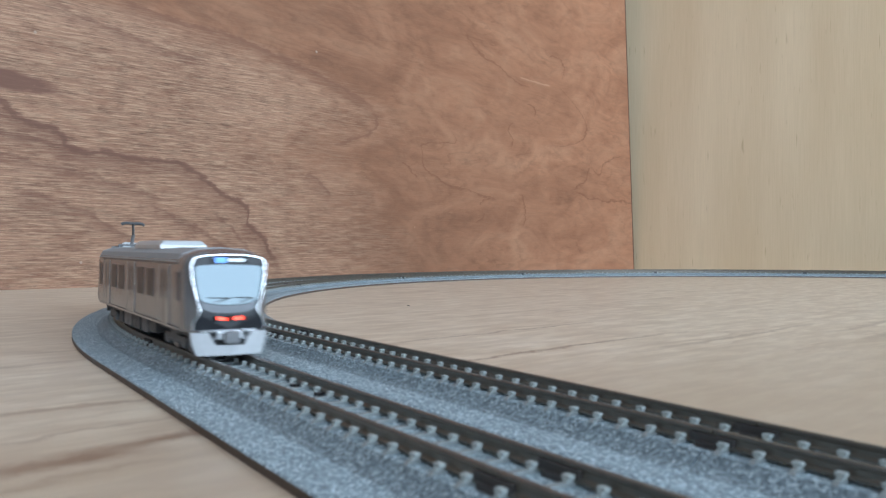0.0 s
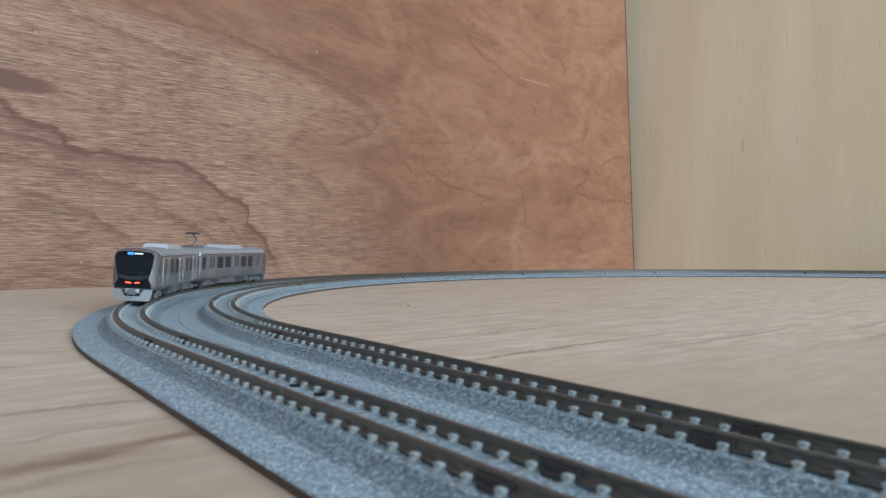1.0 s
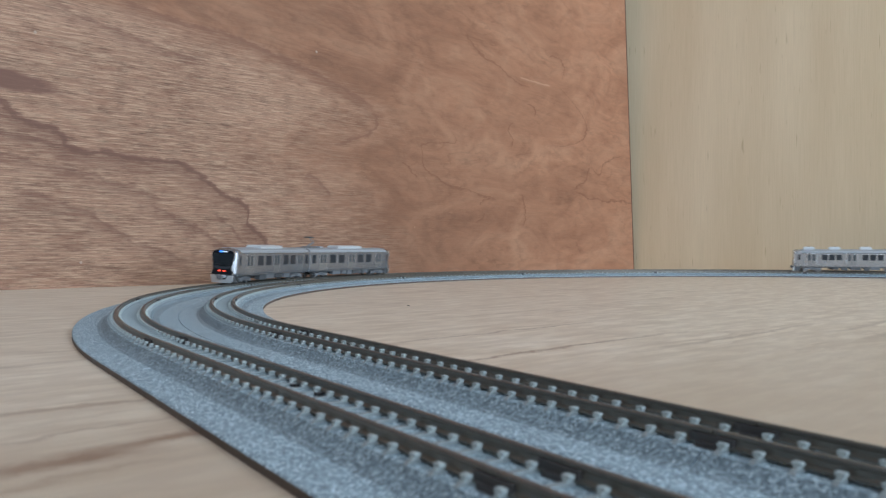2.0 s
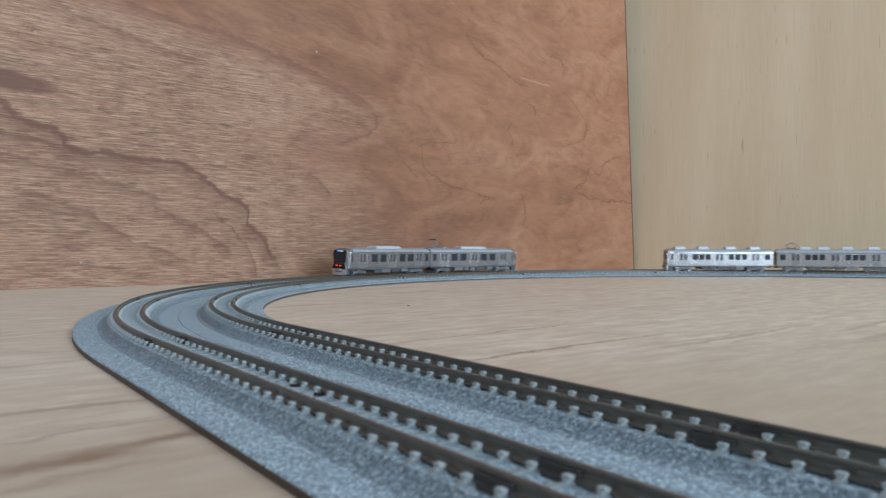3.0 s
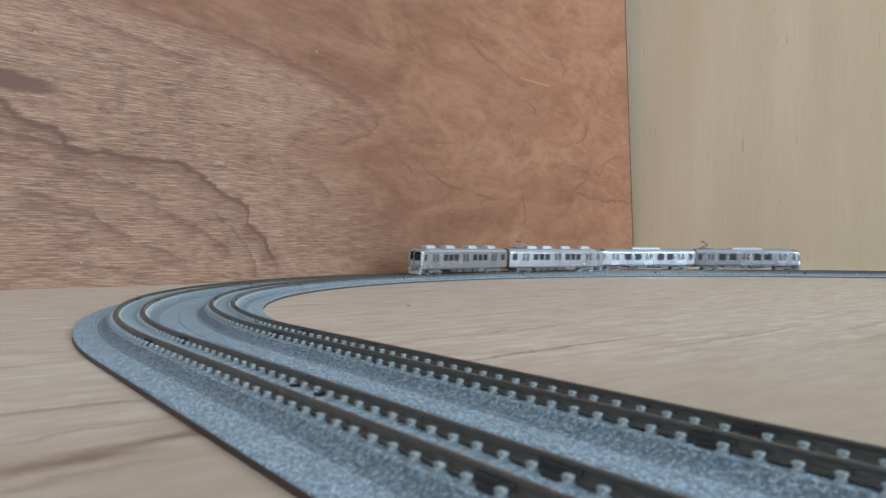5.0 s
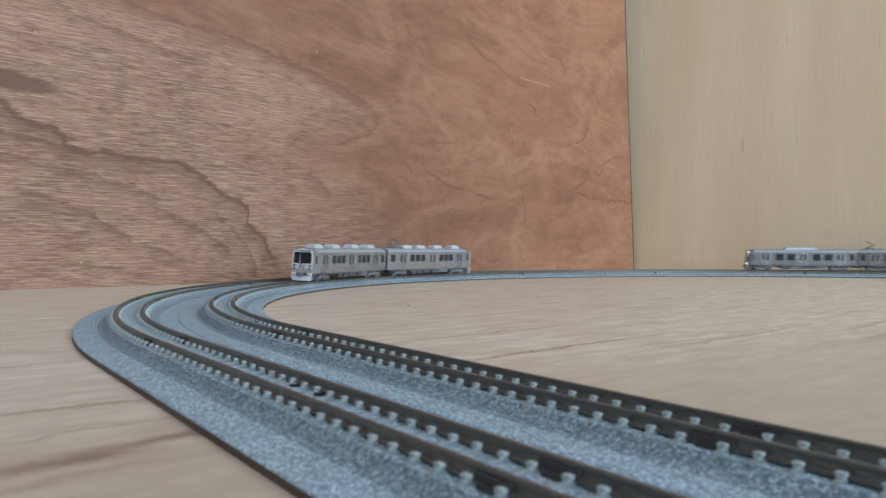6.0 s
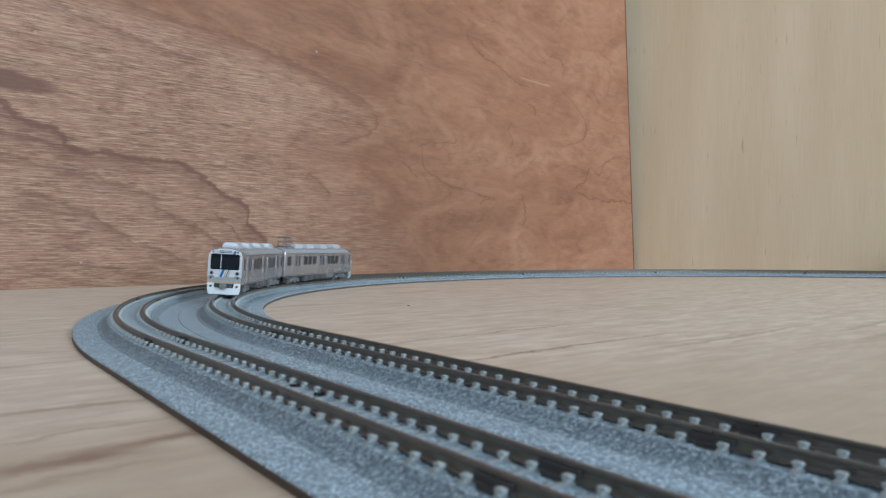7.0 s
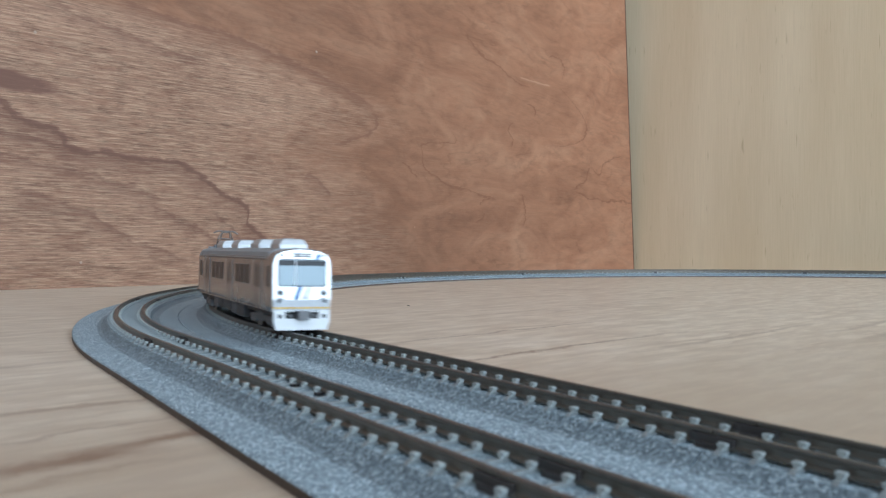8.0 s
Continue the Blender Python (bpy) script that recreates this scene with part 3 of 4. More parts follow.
def half_section(inset=0.0, drop=0.0):
    pts = [(9.0, 5.8), (9.35, 7.2), (9.35, 13.5), (9.35, 20.2), (9.1, 21.6), (8.2, 22.9), (5.2, 24.0), (0.0, 24.4)]
    return [(max(0.0, y - inset * (1 if y > 1 else 0)) * MM * WIDE, (z - drop * max(0, (z - 15) / 9.4)) * MM) for y, z in pts]


def ring_of(half):
    return [(y, z) for y, z in half] + [(-y, z) for y, z in half[-2::-1]]


def loft(sections):
    """sections: (x or function of z, ring)."""
    bm = bmesh.new()
    rows = []
    for x, ring in sections:
        rows.append([bm.verts.new(((x(z) if callable(x) else x), y, z)) for y, z in ring])
    k = len(rows[0])
    for a, b in zip(rows, rows[1:]):
        for i in range(k):
            bm.faces.new((a[i], a[(i + 1) % k], b[(i + 1) % k], b[i]))
    bm.faces.new(rows[0])
    bm.faces.new(rows[-1][::-1])
    return bm


def face_x(lean):
    return lambda z: CAR_L / 2 - max(0.0, z - 0.010) * lean


def mirror(points):
    """A closed outline from its half with y >= 0 (mm), listed from top to bottom."""
    return [(y, z) for y, z in points] + [(-y, z) for y, z in points[::-1] if y > 0]


def plate(points, lean, lift, thick):
    """A front plate from an outline in mm, lying lift mm before the face."""
    fx = face_x(lean)
    return prism([(y * MM * WIDE, z * MM) for y, z in points], thick * MM, lambda y, z, w: (fx(z) + lift * MM + w, y, z))


def car_body(lean, round_nose):
    fx = face_x(lean)

    def shift(d):
        return lambda z: fx(z) - d
    nose = ((0.0056, 0.0), (0.0034, 0.15), (0.0023, 0.5), (0.0016, 1.1), (0.0008, 2.0), (0.0, 3.0)) if round_nose else ((0.004, 0.0), (0.0009, 0.06), (0.0003, 0.3), (0.0, 0.65))
    secs = [(-CAR_L / 2, ring_of(half_section(0.35, 0.2))), (-CAR_L / 2 + 0.0004, ring_of(half_section(0.0)))]
    secs += [(shift(d), ring_of(half_section(i, min(i, 0.5 + 0.25 * i)))) for d, i in nose]
    return loft(secs)


def roof_shell():
    pts = [(9.28, 21.2), (8.35, 23.1), (5.3, 24.2), (0.0, 24.62)]
    under = [(0.0, 23.8), (5.0, 23.4), (8.0, 22.3), (9.0, 21.0)]
    pts, under = [(y * WIDE, z) for y, z in pts], [(y * WIDE, z) for y, z in under]
    ring = [(y * MM, z * MM) for y, z in pts] + [(-y * MM, z * MM) for y, z in pts[-2::-1]] + [(-y * MM, z * MM) for y, z in under[:0:-1]] + [(y * MM, z * MM) for y, z in under]
    return loft([(-CAR_L / 2 + 0.0008, ring), (CAR_L / 2 - 0.0075, ring)])


def side_plate(x, w, z0, z1, side, lift, depth, bevel=0.0):
    y1 = (9.35 * WIDE + lift) * MM
    y0 = y1 - depth * MM
    if side < 0:
        y0, y1 = -y1, -y0
    return box(x - w / 2, x + w / 2, y0, y1, z0 * MM, z1 * MM, bevel)


def wheel_mesh():
    bm = bmesh.new()
    for s in (-1, 1):
        add_cyl(bm, (0, s * 3.9 * MM, 2.8 * MM), (0, s * 5.4 * MM, 2.8 * MM), 2.8 * MM, 20)
        add_cyl(bm, (0, s * 3.5 * MM, 2.8 * MM), (0, s * 3.9 * MM, 2.8 * MM), 3.3 * MM, 20)
        add_cyl(bm, (0, s * 5.4 * MM, 2.8 * MM), (0, s * 5.7 * MM, 2.8 * MM), 1.2 * MM, 12)
    add_cyl(bm, (0, -3.5 * MM, 2.8 * MM), (0, 3.5 * MM, 2.8 * MM), 0.7 * MM, 8)
    return mesh_of(bm, "wheelset", STEEL)


def bogie_frame_mesh():
    bm = bmesh.new()
    for s in (-1, 1):
        y0, y1 = (6.3, 7.7) if s > 0 else (-7.7, -6.3)
        add_box(bm, -9 * MM, 9 * MM, y0 * MM, y1 * MM, 2.6 * MM, 4.0 * MM, 0.0002)
        for x in (-7, 7):
            add_box(bm, (x - 1.7) * MM, (x + 1.7) * MM, (y0 - 0.1) * MM, (y1 + 0.2) * MM, 1.5 * MM, 3.6 * MM, 0.0003)
        add_box(bm, -2.4 * MM, 2.4 * MM, y0 * MM, y1 * MM, 2.0 * MM, 5.0 * MM, 0.0004)
        for x in (-3.9, 3.9):
            add_cyl(bm, (x * MM, (y0 + y1) / 2 * MM, 2.2 * MM), (x * MM, (y0 + y1) / 2 * MM, 4.6 * MM), 0.7 * MM, 8)
    add_box(bm, -2.2 * MM, 2.2 * MM, -6.4 * MM, 6.4 * MM, 3.2 * MM, 5.6 * MM)
    return mesh_of(bm, "bogie", BOGIEM)


WHEELSET, BOGIE = wheel_mesh(), bogie_frame_mesh()


def add_windows(car, body_mat, doors, windows):
    """doors: fractions from the cab end; windows: (fraction, width mm, z0, z1)."""
    for side in (1, -1):
        for f in doors:
            x = CAR_L / 2 - f * CAR_L
            d = part("door", side_plate(x, 9.4 * MM, 6.6, 20.3, side, 0.16, 0.3, 0.00008), DOORM, car, "silver double sliding door")
            for dx in (-2.35, 2.35):
                part("window", side_plate(x + dx * MM, 2.5 * MM, 12.4, 19.2, side, 0.24, 0.2, 0.00005), DOORGLASS, d, "dark narrow door window")
            # strips added in the lighter metal to draw the glints along the door
            for dx in (-4.9, 4.9):
                part("door_edge", side_plate(x + dx * MM, 0.35 * MM, 6.7, 20.4, side, 0.28, 0.45, 0.0001), GLINTM, d, "bright strip for the glint on a door edge")
            part("door_seam", side_plate(x, 0.22 * MM, 6.7, 20.2, side, 0.20, 0.1), UNDER, d)
        for f, w, z0, z1 in windows:
            x = CAR_L / 2 - f * CAR_L
            fr = part("window_frame", side_plate(x, w + 0.9 * MM, z0 - 0.45, z1 + 0.45, side, 0.08, 0.2, 0.00006), body_mat, car)
            part("window", side_plate(x, w, z0, z1, side, 0.16, 0.2, 0.00005), SIDEGLASS, fr, "dark tinted side window")
        part("side_groove", side_plate(0, CAR_L - 0.014, 20.75, 20.95, side, 0.05, 0.2), UNDER, car, "dark line under the roof edge")
        part("sill_bead", side_plate(-0.001, CAR_L - 0.012, 6.0, 6.5, side, 0.10, 0.2), DOORM, car)


def add_underfloor(car, seed):
    rnd = random.Random(seed)
    for side in (1, -1):
        x = -0.0265
        while x < 0.022:
            w = rnd.uniform(0.0055, 0.0125)
            z0 = rnd.uniform(1.6, 2.7) * MM
            y0, y1 = (4.2 * MM, 8.5 * MM) if side > 0 else (-8.5 * MM, -4.2 * MM)
            bm = box(x, min(x + w, 0.0275), y0, y1, z0, 5.9 * MM, 0.0003)
            add_box(bm, x + w * 0.2, x + w * 0.6, y0 - 0.1 * MM, y1 + 0.15 * MM, z0 + 0.8 * MM, 4.6 * MM)
            part("equipment_box", bm, UNDER if rnd.random() < 0.6 else BOGIEM, car)
            x += w + rnd.uniform(0.0012, 0.003)
    part("chassis", box(-CAR_L / 2 + 0.002, CAR_L / 2 - 0.004, -0.0075, 0.0075, 0.0046, 0.0062), UNDER, car)
    for x in (-PIVOT, PIVOT):
        b = part("bogie", BOGIE, None, car, "dark grey moulded bogie", at=Matrix.Translation((x, 0, 0)))
        for dx in (-0.007, 0.007):
            part("wheelset", WHEELSET, None, b, "bright steel wheelset", at=Matrix.Translation((dx, 0, 0)))
    bm = box(-CAR_L / 2 - 0.0021, -CAR_L / 2 + 0.004, -0.0011, 0.0011, 0.0036, 0.0052, 0.0002)
    part("coupler", bm, BLACKP, car)


def gangway(car):
    bm = box(-CAR_L / 2 - 0.0012, -CAR_L / 2 + 0.0002, -0.0042, 0.0042, 0.0066, 0.0205, 0.0003)
    part("gangway", bm, UNDER, car, "dark grey gangway connection")


def ac_unit(car, x, length, width, height, taper, mat, ribs):
    z0 = 24.1 * MM
    bm = bmesh.new()
    rows = []
    for k, (dl, dw, dz) in enumerate(((0, 0, 0), (0, 0, 0.45), (0.5 * taper, 0.9, 0.9), (taper, 1.5, 1.0))):
        l, w, z = length / 2 - dl * MM, width / 2 - dw * MM, z0 + dz * height
        rows.append([bm.verts.new(v) for v in ((x - l, -w, z), (x + l, -w, z), (x + l, w, z), (x - l, w, z))])
    for a, b in zip(rows, rows[1:]):
        for i in range(4):
            bm.faces.new((a[i], a[(i + 1) % 4], b[(i + 1) % 4], b[i]))
    bm.faces.new(rows[0][::-1])
    bm.faces.new(rows[-1])
    unit = part("air_conditioner", bm, mat, car, "white rooftop air conditioner")
    for i in range(ribs):
        xx = x - length / 2 + length * (i + 1) / (ribs + 1)
        bm = bmesh.new()
        add_cyl(bm, (xx, 0, z0 + height), (xx, 0, z0 + height + 0.0002), 0.0021, 16)
        part("fan_grille", bm, ROOFM, unit)
    return unit


def bar_chain(points, r):
    bm = bmesh.new()
    for a, b in zip(points, points[1:]):
        add_cyl(bm, [c * MM for c in a], [c * MM for c in b], r * MM, 6)
    return bm


def single_arm_pantograph(car, x):
    X = x / MM
    base = bar_chain([(X - 5, -4, 25.3), (X + 5, -4, 25.3), (X + 5, 4, 25.3), (X - 5, 4, 25.3), (X - 5, -4, 25.3)], 0.3)
    for sx in (-4.5, 4.5):
        for sy in (-4, 4):
            add_cyl(base, ((X + sx) * MM, sy * MM, 24.0 * MM), ((X + sx) * MM, sy * MM, 25.3 * MM), 0.5 * MM, 8)
    pan = part("pantograph_base", base, BOGIEM, car, "grey pantograph base on insulators")
    part("lower_arm", bar_chain([(X - 4, 0, 25.4), (X + 4.5, 0, 29.0)], 0.65), BOGIEM, pan)
    part("upper_arm", bar_chain([(X + 4.5, 0, 29.0), (X - 1.5, 0, 33.0)], 0.5), BOGIEM, pan)
    part("collector_head", bar_chain([(X - 2.6, -3.9, 32.7), (X - 2.6, -2.8, 33.2), (X - 2.6, 2.8, 33.2), (X - 2.6, 3.9, 32.7)], 0.5), UNDER, pan)
    part("collector_head", bar_chain([(X - 0.4, -3.9, 32.7), (X - 0.4, -2.8, 33.2), (X - 0.4, 2.8, 33.2), (X - 0.4, 3.9, 32.7)], 0.5), UNDER, pan)


def diamond_pantograph(car, x):
    X = x / MM
    base = bar_chain([(X - 5, -4, 25.3), (X + 5, -4, 25.3), (X + 5, 4, 25.3), (X - 5, 4, 25.3), (X - 5, -4, 25.3)], 0.3)
    for sx in (-4.5, 4.5):
        for sy in (-4, 4):
            add_cyl(base, ((X + sx) * MM, sy * MM, 24.0 * MM), ((X + sx) * MM, sy * MM, 25.3 * MM), 0.5 * MM, 8)
    pan = part("pantograph_base", base, BOGIEM, car, "grey pantograph base on insulators")
    for s in (-1, 1):
        part("lower_arm", bar_chain([(X + s * 2, -3.4, 25.4), (X + s * 6.5, -2.6, 28.4), (X + s * 6.5, 2.6, 28.4), (X + s * 2, 3.4, 25.4)], 0.3), PANTO, pan)
        part("upper_arm", bar_chain([(X + s * 6.5, -2.6, 28.4), (X + s * 0.8, -1.6, 31.4), (X + s * 0.8, 1.6, 31.4), (X + s * 6.5, 2.6, 28.4)], 0.28), PANTO, pan)
        part("collector_head", bar_chain([(X + s * 0.9, -5.2, 30.9), (X + s * 0.9, -3.4, 31.8), (X + s * 0.9, 3.4, 31.8), (X + s * 0.9, 5.2, 30.9)], 0.32), PANTO, pan)


def roof_gear(car, x):
    """Small boxes and a cable duct on the roof."""
    part("cable_duct", box(x - 0.010, x + 0.012, 0.0052, 0.0062, 0.0236, 0.0247, 0.0001), BOGIEM, car)
    part("roof_box", box(x + 0.0085, x + 0.0125, -0.0040, 0.0010, 0.0240, 0.0258, 0.0002), ROOFM, car)


def front_skirt(car, outline, lift, thick, mat, label, lean=0.0):
    return part("front_skirt", plate(outline, lean, lift, thick), mat, car, label)


def front_coupler(car, z):
    bm = box(CAR_L / 2 - 0.004, CAR_L / 2 + 0.0022, -0.0010, 0.0010, (z - 0.8) * MM, (z + 0.8) * MM, 0.0002)
    add_box(bm, CAR_L / 2 + 0.0014, CAR_L / 2 + 0.0030, -0.0017, 0.0017, (z - 1.3) * MM, (z + 1.3) * MM, 0.0003)
    part("front_coupler", bm, BOGIEM, car, "grey knuckle coupler")
    for y in (-3.4, 3.4):
        b = bmesh.new()
        add_cyl(b, (CAR_L / 2 - 0.003, y * MM, z * MM), (CAR_L / 2 + 0.0009, y * MM, (z - 0.3) * MM), 0.45 * MM, 8)
        part("brake_hose", b, BOGIEM, car)


def arc_top(w, z, sag, steps=6):
    """Upper edge from the middle outwards, falling by sag."""
    return [(w * i / steps, z - sag * (i / steps) ** 2) for i in range(steps + 1)]


def black_front_car(with_pantograph, lit):
    """Silver car with a black front mask narrowing below the windscreen."""
    car = new("model_train_car")
    car.empty_display_size = 0.01
    tagged(car, "silver model train car with black front and " + ("rooftop pantograph" if with_pantograph else "lit red tail lights"), "model train", "cars of the black-fronted train")
    LEAN = 0.075
    part("body", car_body(LEAN, True), SILVER, car, "silver painted body shell", smooth=False)
    part("roof", roof_shell(), ROOFM, car, "grey roof")
    top, low = arc_top(6.4, 22.9, 0.45), [(7.4, 21.9), (7.95, 20.6), (7.8, 18.0), (7.3, 15.0), (6.7, 12.4), (6.3, 10.8), (6.5, 9.7), (7.2, 8.7), (7.6, 7.6), (7.6, 6.3)]
    part("front_mask", plate(mirror(top + low + [(0.0, 6.3)]), LEAN, -1.5, 1.65), MASK, car, "glossy black front mask")
    # the rim's highlight is helped by its lighter colour
    edge = top + low
    rim = edge + [(y * 1.022, z + 0.18 * max(0.0, (z - 20) / 2.9)) for y, z in edge[::-1]]
    for s in (1, -1):
        part("front_rim", plate([(s * y, z) for y, z in rim], LEAN, -1.5, 1.85), GLINTM, car, "silver rim round the black mask, brightened for its highlight")
    screen = mirror(arc_top(6.6, 20.75, 0.25) + [(7.45, 20.0), (7.2, 17.4), (6.75, 14.6), (6.3, 13.0), (4.6, 12.2), (2.4, 11.9), (0.0, 11.8)])
    sc = part("windscreen", plate(screen, LEAN, 0.16, 0.12), GLASS, car, "large glossy windscreen")
    fx = face_x(LEAN)
    for y0, y1 in ((-4.8, 0.2), (1.0, 5.4)):
        part("wiper", bar_chain([(fx(0.0124) / MM + 0.45, y0 + 1.2, 12.3), (fx(0.013) / MM + 0.45, y1, 13.3), (fx(0.013) / MM + 0.45, y0, 13.4)], 0.12), BLACKP, sc)
    part("lower_panel", plate(mirror([(0.0, 11.6), (2.4, 11.7), (4.6, 12.0), (6.2, 12.7), (5.9, 11.0), (3.4, 10.1), (0.0, 9.9)]), LEAN, 0.16, 0.1), LOWPANEL, car, "dark grey panel below the windscreen")
    sign = part("destination_display", plate([(-6.2, 22.3), (6.2, 22.3), (6.2, 21.2), (-6.2, 21.2)], LEAN, 0.16, 0.08), MASK, car)
    part("route_panel", plate([(-3.0, 22.35), (-0.5, 22.35), (-0.5, 21.15), (-3.0, 21.15)], LEAN, 0.25, 0.05), SIGNBLUE, sign, "lit blue route panel")
    for k, (a, b) in enumerate(((0.0, 0.7), (0.9, 1.7), (1.9, 2.6), (2.8, 3.4))):
        part("letter_bar", plate([(a, 22.1), (b, 22.1), (b, 21.4), (a, 21.4)], LEAN, 0.25, 0.05), SIGNWHITE, sign, "white lettering shown as plain bar")
    for s in (-1, 1):
        part("tail_light", plate([(s * 0.6, 8.95), (s * 3.0, 9.2), (s * 3.0, 8.5), (s * 0.6, 8.4)], 0.0, 0.16, 0.18), TAIL if lit else MASK, car, "lit red tail light" if lit else "dark lamp")
        # added fins that block the lamp's glow at oblique angles
        for y in (0.35, 3.15):
            part("added_light_fin", plate([(s * (y - 0.12), 9.35), (s * (y + 0.12), 9.35), (s * (y + 0.12), 8.3), (s * (y - 0.12), 8.3)], 0.0, 0.14, 1.4), MASK, car, "added black fin that hides the light from the side")
        # another added fin, here to hide the lit route panel from the side
        part("added_display_fin", plate([(s * 3.5, 22.4), (s * 3.75, 22.4), (s * 3.75, 21.1), (s * 3.5, 21.1)], LEAN, 0.16, 1.0), MASK, sign)
    half = [(8.5, 5.8), (8.2, 3.4), (7.2, 0.7), (0.0, 0.7), (0.0, 2.9), (3.2, 2.9), (4.7, 5.7)]
    for s in (-1, 1):
        bm = prism([(s * y * MM, z * MM) for y, z in half], 0.9 * MM, lambda y, z, w: (CAR_L / 2 + 0.0006 + w - abs(y) * 0.16, y, z))
        part("front_skirt", bm, SKIRT_A, car, "silver-white half of the pointed front skirt")
    part("skirt_backing", box(CAR_L / 2 - 0.006, CAR_L / 2 - 0.0012, -0.0074, 0.0074, 0.0012, 0.0062), UNDER, car)
    front_coupler(car, 4.7)
    part("coupler_plate", box(CAR_L / 2 - 0.0006, CAR_L / 2 + 0.0012, -0.0029, 0.0029, 0.0042, 0.0060, 0.0003), ACM, car, "pale grey plate above the coupler")
    add_windows(car, SILVER, (0.17, 0.515, 0.853), [(0.055, 2.0 * MM, 12.6, 19.0)] + [(f, 8.2 * MM, 12.2, 19.2) for f in (0.302, 0.405, 0.64, 0.742)] + [(0.955, 4.6 * MM, 12.2, 19.2)])
    ac_unit(car, 0.0, 0.034, 0.0120, 0.0023, 1.5, ACM, 0)
    add_underfloor(car, 5 if lit else 6)
    gangway(car)
    if with_pantograph:
        roof_gear(car, -CAR_L / 2 + 0.0110)
        single_arm_pantograph(car, -CAR_L / 2 + 0.0110)
    return car


def white_front_car(with_pantograph):
    """Stainless car with a white flat front, wide windscreen and coloured slanted stripes."""
    car = new("model_train_car")
    car.empty_display_size = 0.01
    tagged(car, "stainless model train car with silver front and " + ("rooftop pantograph" if with_pantograph else "slanted blue stripe"), "model train", "cars of the stainless train")
    LEAN = 0.05
    part("body", car_body(LEAN, False), SILVER_B, car, "stainless silver body shell")
    part("roof", roof_shell(), ROOFM, car, "grey roof")
    face = mirror(arc_top(6.2, 24.0, 0.8) + [(7.9, 22.5), (8.7, 21.2), (9.1, 19.5), (9.1, 9.4), (0.0, 9.4)])
    part("front_panel", plate(face, LEAN, -0.5, 0.75), FRONT_B, car, "bright silver-white front panel")
    part("lower_band", plate(mirror([(0.0, 9.35), (9.1, 9.35), (9.0, 6.2), (0.0, 6.2)]), LEAN, -0.5, 0.65), GREYBAND, car, "grey band below the white front")
    part("gold_line", plate(mirror([(0.0, 7.3), (9.0, 7.3), (9.0, 6.75), (0.0, 6.75)]), LEAN, 0.12, 0.12), GOLD, car, "thin gold line")
    screen = mirror([(0.0, 20.9), (6.9, 20.9), (7.5, 20.4), (7.5, 14.0), (7.0, 13.5), (0.0, 13.5)])
    rim = mirror([(0.0, 21.2), (7.0, 21.2), (7.8, 20.6), (7.8, 13.8), (7.2, 13.2), (0.0, 13.2)])
    part("windscreen_frame", plate(rim, LEAN, 0.2, 0.08), MASK, car, "black windscreen frame")
    sc = part("windscreen", plate(screen, LEAN, 0.2, 0.14), GLASS, car, "wide glossy windscreen")
    part("sun_visor", plate([(-7.4, 20.75), (7.4, 20.75), (7.4, 19.3), (-7.4, 19.3)], LEAN, 0.345, 0.03), MASK, sc, "grey shaded strip along the windscreen top")
    fx = face_x(LEAN)
    part("window_bar", plate([(-2.3, 20.8), (-2.05, 20.8), (-2.05, 13.6), (-2.3, 13.6)], LEAN, 0.3, 0.12), WHITE, sc, "white window post")
    sign = part("destination_display", plate(mirror([(0.0, 22.9), (3.1, 22.9), (3.1, 21.75), (0.0, 21.75)]), LEAN, 0.2, 0.12), MASK, car, "dark destination display")
    for a, b in ((-2.7, -1.9), (-1.2, -0.4), (-0.2, 0.7), (0.9, 1.7), (1.9, 2.7)):
        part("letter_bar", plate([(a, 22.6), (b, 22.6), (b, 22.05), (a, 22.05)], LEAN, 0.3, 0.05), WHITE, sign, "white lettering shown as plain bar")
    for s in (-1, 1):
        for z, y, r in ((11.4, 6.9, 0.95), (9.0, 7.2, 0.6), (22.3, 6.6, 0.45)):
            x = fx(z * MM)
            b = bmesh.new()
            add_cyl(b, (x + 0.0001, s * y * WIDE * MM, z * MM), (x + 0.00042, s * y * WIDE * MM, z * MM), r * MM, 16)
            lamp = part("headlight", b, BOGIEM, car, "unlit round headlight")
            b = bmesh.new()
            add_cyl(b, (x + 0.0004, s * y * WIDE * MM, z * MM), (x + 0.00052, s * y * WIDE * MM, z * MM), r * 0.62 * MM, 12)
            part("lens", b, GLASS, lamp)
        part("step", plate([(s * 5.6, 9.9), (s * 8.0, 9.9), (s * 8.0, 9.5), (s * 5.6, 9.5)], LEAN, 0.2, 0.3), BOGIEM, car)
    for y, w, mat in ((-1.3, 1.5, BLUE), (0.9, 0.6, GOLD), (2.0, 0.6, BLUE), (3.0, 0.5, GOLD)):
        part("stripe", plate([(y, 13.2), (y + w, 13.2), (y + w - 1.4, 9.5), (y - 1.4, 9.5)], LEAN, 0.24, 0.05), mat, car, "blue slanted stripe" if mat is BLUE else "gold slanted stripe")
    for y, w, mat in ((3.9, 1.4, BLUE), (6.0, 0.5, GOLD)):
        part("stripe", plate([(y + 0.8, 22.9), (y + w + 0.7, 22.7), (y + w - 0.1, 21.1), (y - 0.1, 21.1)], LEAN, 0.24, 0.05), mat, car, "slanted stripe above the windscreen")
    skirt = [(8.9, 6.3), (8.8, 3.0), (8.1, 0.6), (-8.1, 0.6), (-8.8, 3.0), (-8.9, 6.3), (-5.4, 6.3), (-5.2, 3.9), (5.2, 3.9), (5.4, 6.3)]
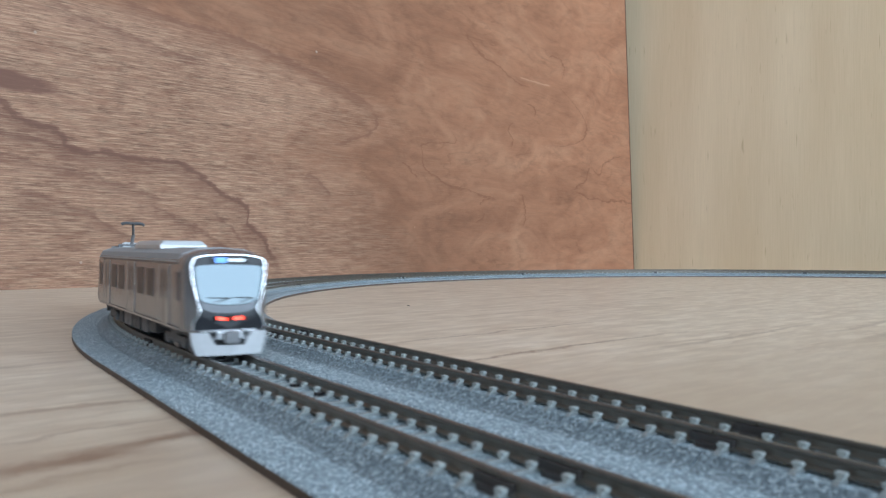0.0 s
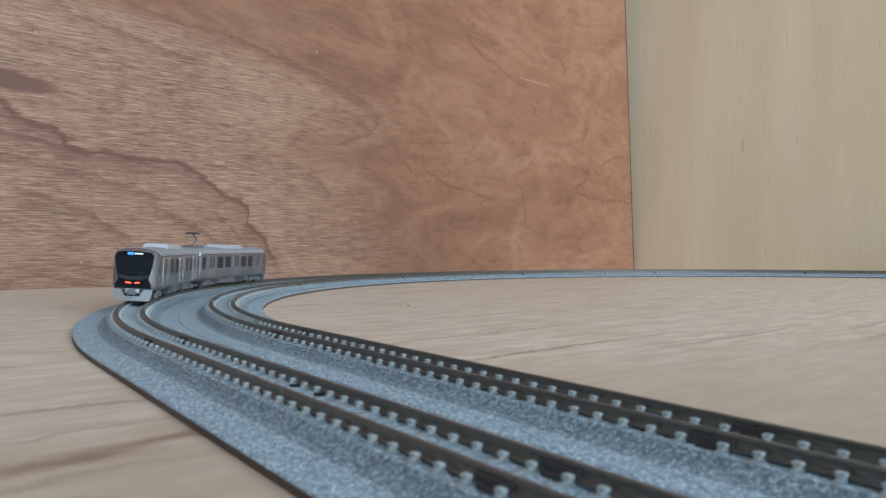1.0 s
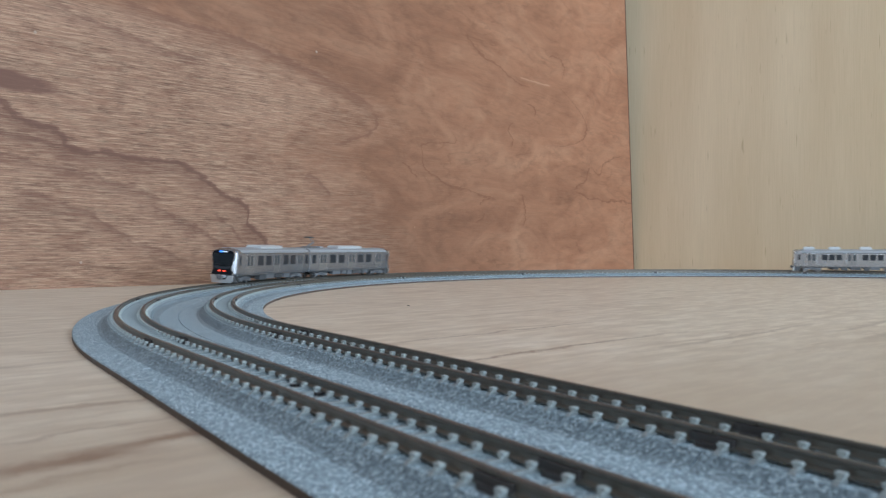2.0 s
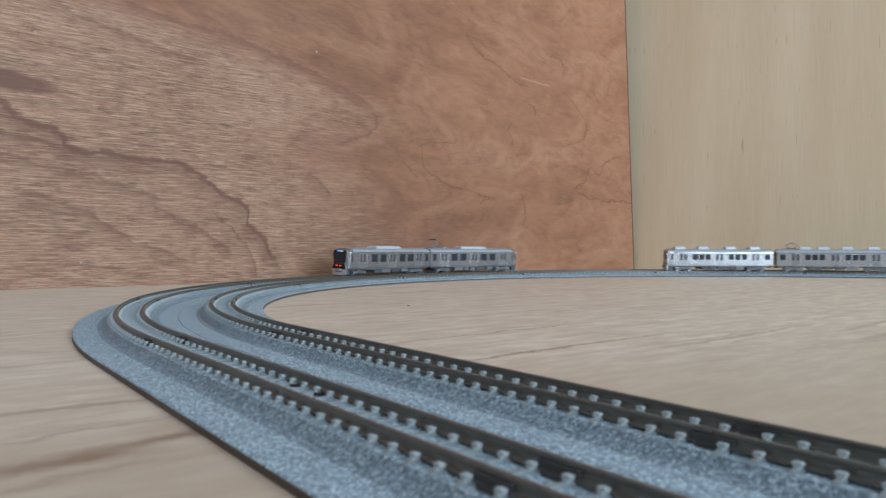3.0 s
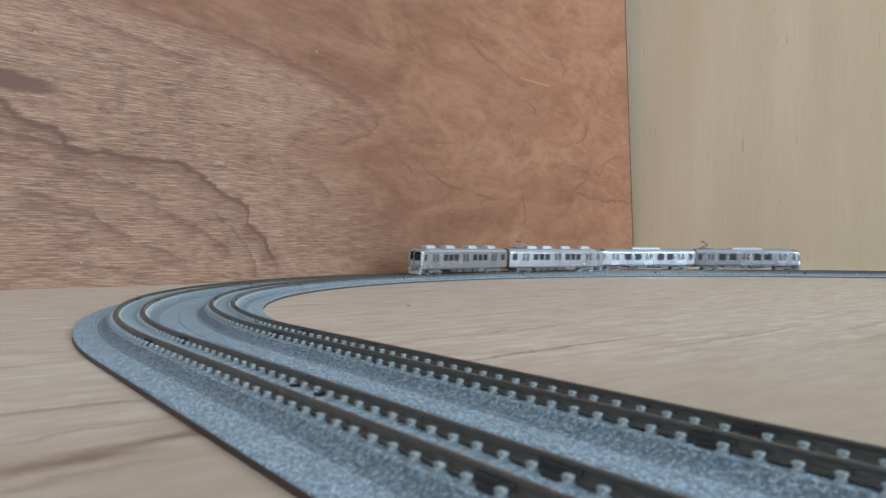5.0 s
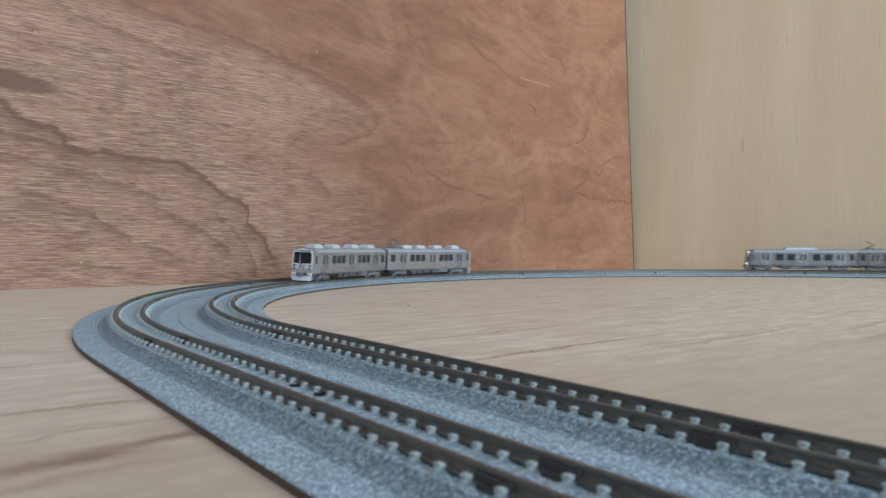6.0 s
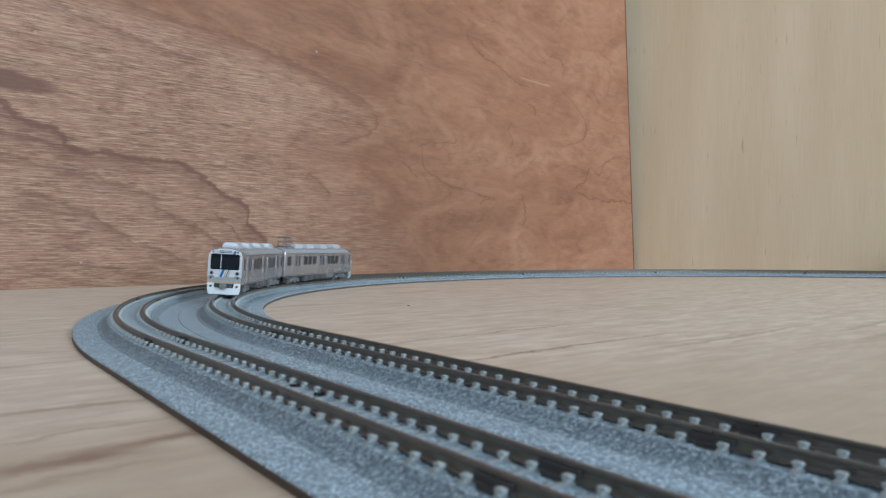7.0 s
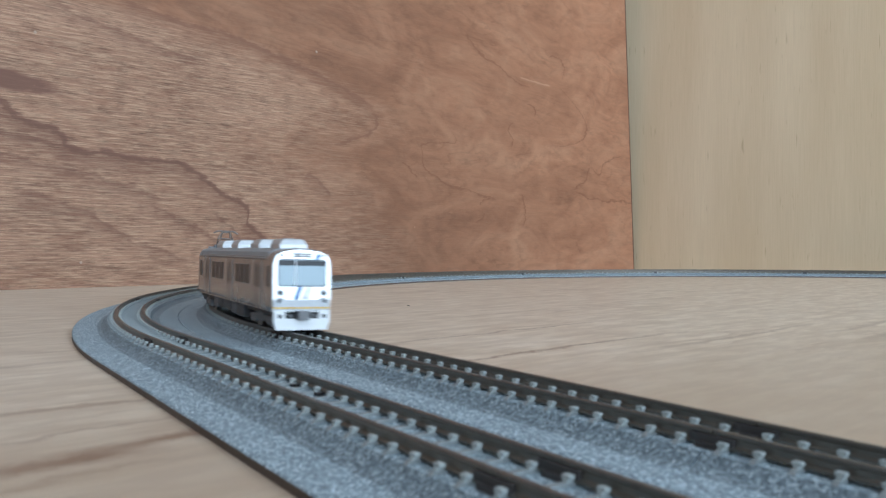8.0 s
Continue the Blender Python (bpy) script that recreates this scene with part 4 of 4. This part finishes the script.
    sk = front_skirt(car, skirt, -0.2, 0.9, WHITE, "white front skirt with a notch")
    for s in (-1, 1):
        part("skirt_hole", plate([(s * 6.4, 5.2), (s * 7.6, 5.2), (s * 7.6, 4.1), (s * 6.4, 4.1)], 0.0, 0.71, 0.05), BLACKP, sk)
    part("skirt_backing", box(CAR_L / 2 - 0.006, CAR_L / 2 - 0.0012, -0.0074, 0.0074, 0.0012, 0.0062), UNDER, car)
    front_coupler(car, 5.0)
    trip = [(f, 5.6 * MM, 13.0, 19.0) for f in (0.262, 0.322, 0.382, 0.602, 0.664, 0.726)]
    add_windows(car, SILVER_B, (0.15, 0.49, 0.833), [(0.042, 2.2 * MM, 13.0, 19.0)] + trip + [(0.945, 5.4 * MM, 13.0, 19.0)])
    for f in ((0.13, 0.35, 0.61, 0.84) if not with_pantograph else (0.16, 0.38, 0.585, 0.745)):
        ac_unit(car, CAR_L / 2 - f * CAR_L, 0.0114, 0.0084, 0.0031, 1.2, ACM, 1)
    add_underfloor(car, 11 if with_pantograph else 12)
    gangway(car)
    if with_pantograph:
        roof_gear(car, -CAR_L / 2 + 0.0165)
        diamond_pantograph(car, -CAR_L / 2 + 0.0165)
    return car


CAR_L, CAR_GAP, WIDE = SIZES[0]
A_TAIL = black_front_car(False, True)
A_HEAD = black_front_car(True, False)
CAR_L, CAR_GAP, WIDE = SIZES[1]
B_HEAD = white_front_car(False)
B_TAIL = white_front_car(True)


# ---- motion ----
def tau_a(t):
    """Angle along the line of the outer train's tail end."""
    return -39.75 + t * (26.04793 + t * (-1.3189 + t * (0.1322 - 0.0019 * t)))


def tau_b(t):
    """Angle along the line of the inner train's leading end."""
    return 136.58991 + t * (-19.18762 + t * (1.46793 + t * (-0.49075 + t * (0.01803 + t * (0.005845 + -0.0004798 * t)))))


def car_pose(tau_mid, side, towards):
    """Pose of a car whose middle is at tau_mid; towards -1 when its cab points to falling angles. Also the turns of its bogies."""
    r = RMID + side * HALF
    da = math.degrees(PIVOT / r)
    front, back = (track_frame(tau_mid + towards * s * da, side, RAIL_Z) for s in (1, -1))
    d = (front.translation - back.translation).normalized()
    up = (front.to_3x3() @ Vector((0, 0, 1)) + back.to_3x3() @ Vector((0, 0, 1))).normalized()
    y = up.cross(d).normalized()
    up = d.cross(y)
    m = Matrix((d, y, up)).transposed().to_4x4()
    m.translation = (front.translation + back.translation) / 2
    turns = []
    for f in (back, front):
        h = f.to_3x3() @ Vector((towards, 0, 0))
        turns.append(math.degrees(math.atan2(h.dot(y), h.dot(d))))
    return m, turns


def motions():
    times = [i / 10 for i in range(81)]
    for tau, side, low, high, (length, gap, _) in ((tau_a, 1, A_TAIL, A_HEAD, SIZES[0]), (tau_b, -1, B_HEAD, B_TAIL, SIZES[1])):
        r = RMID + side * HALF
        for car, towards, dist in ((low, -1, length / 2), (high, 1, length * 1.5 + gap)):
            states = [car_pose(tau(t) + math.degrees(dist / r), side, towards) for t in times]
            walk(car, [(t, m) for t, (m, _) in zip(times, states)])
            bogies = [c for c in car.children if c.name.startswith("bogie")]
            bogies.sort(key=lambda o: o.location.x)
            for i, b in enumerate(bogies):
                x = b.location.x
                walk(b, [(t, pose(x, 0, 0, 0, 0, turns[i])) for t, (_, turns) in zip(times, states)])


motions()
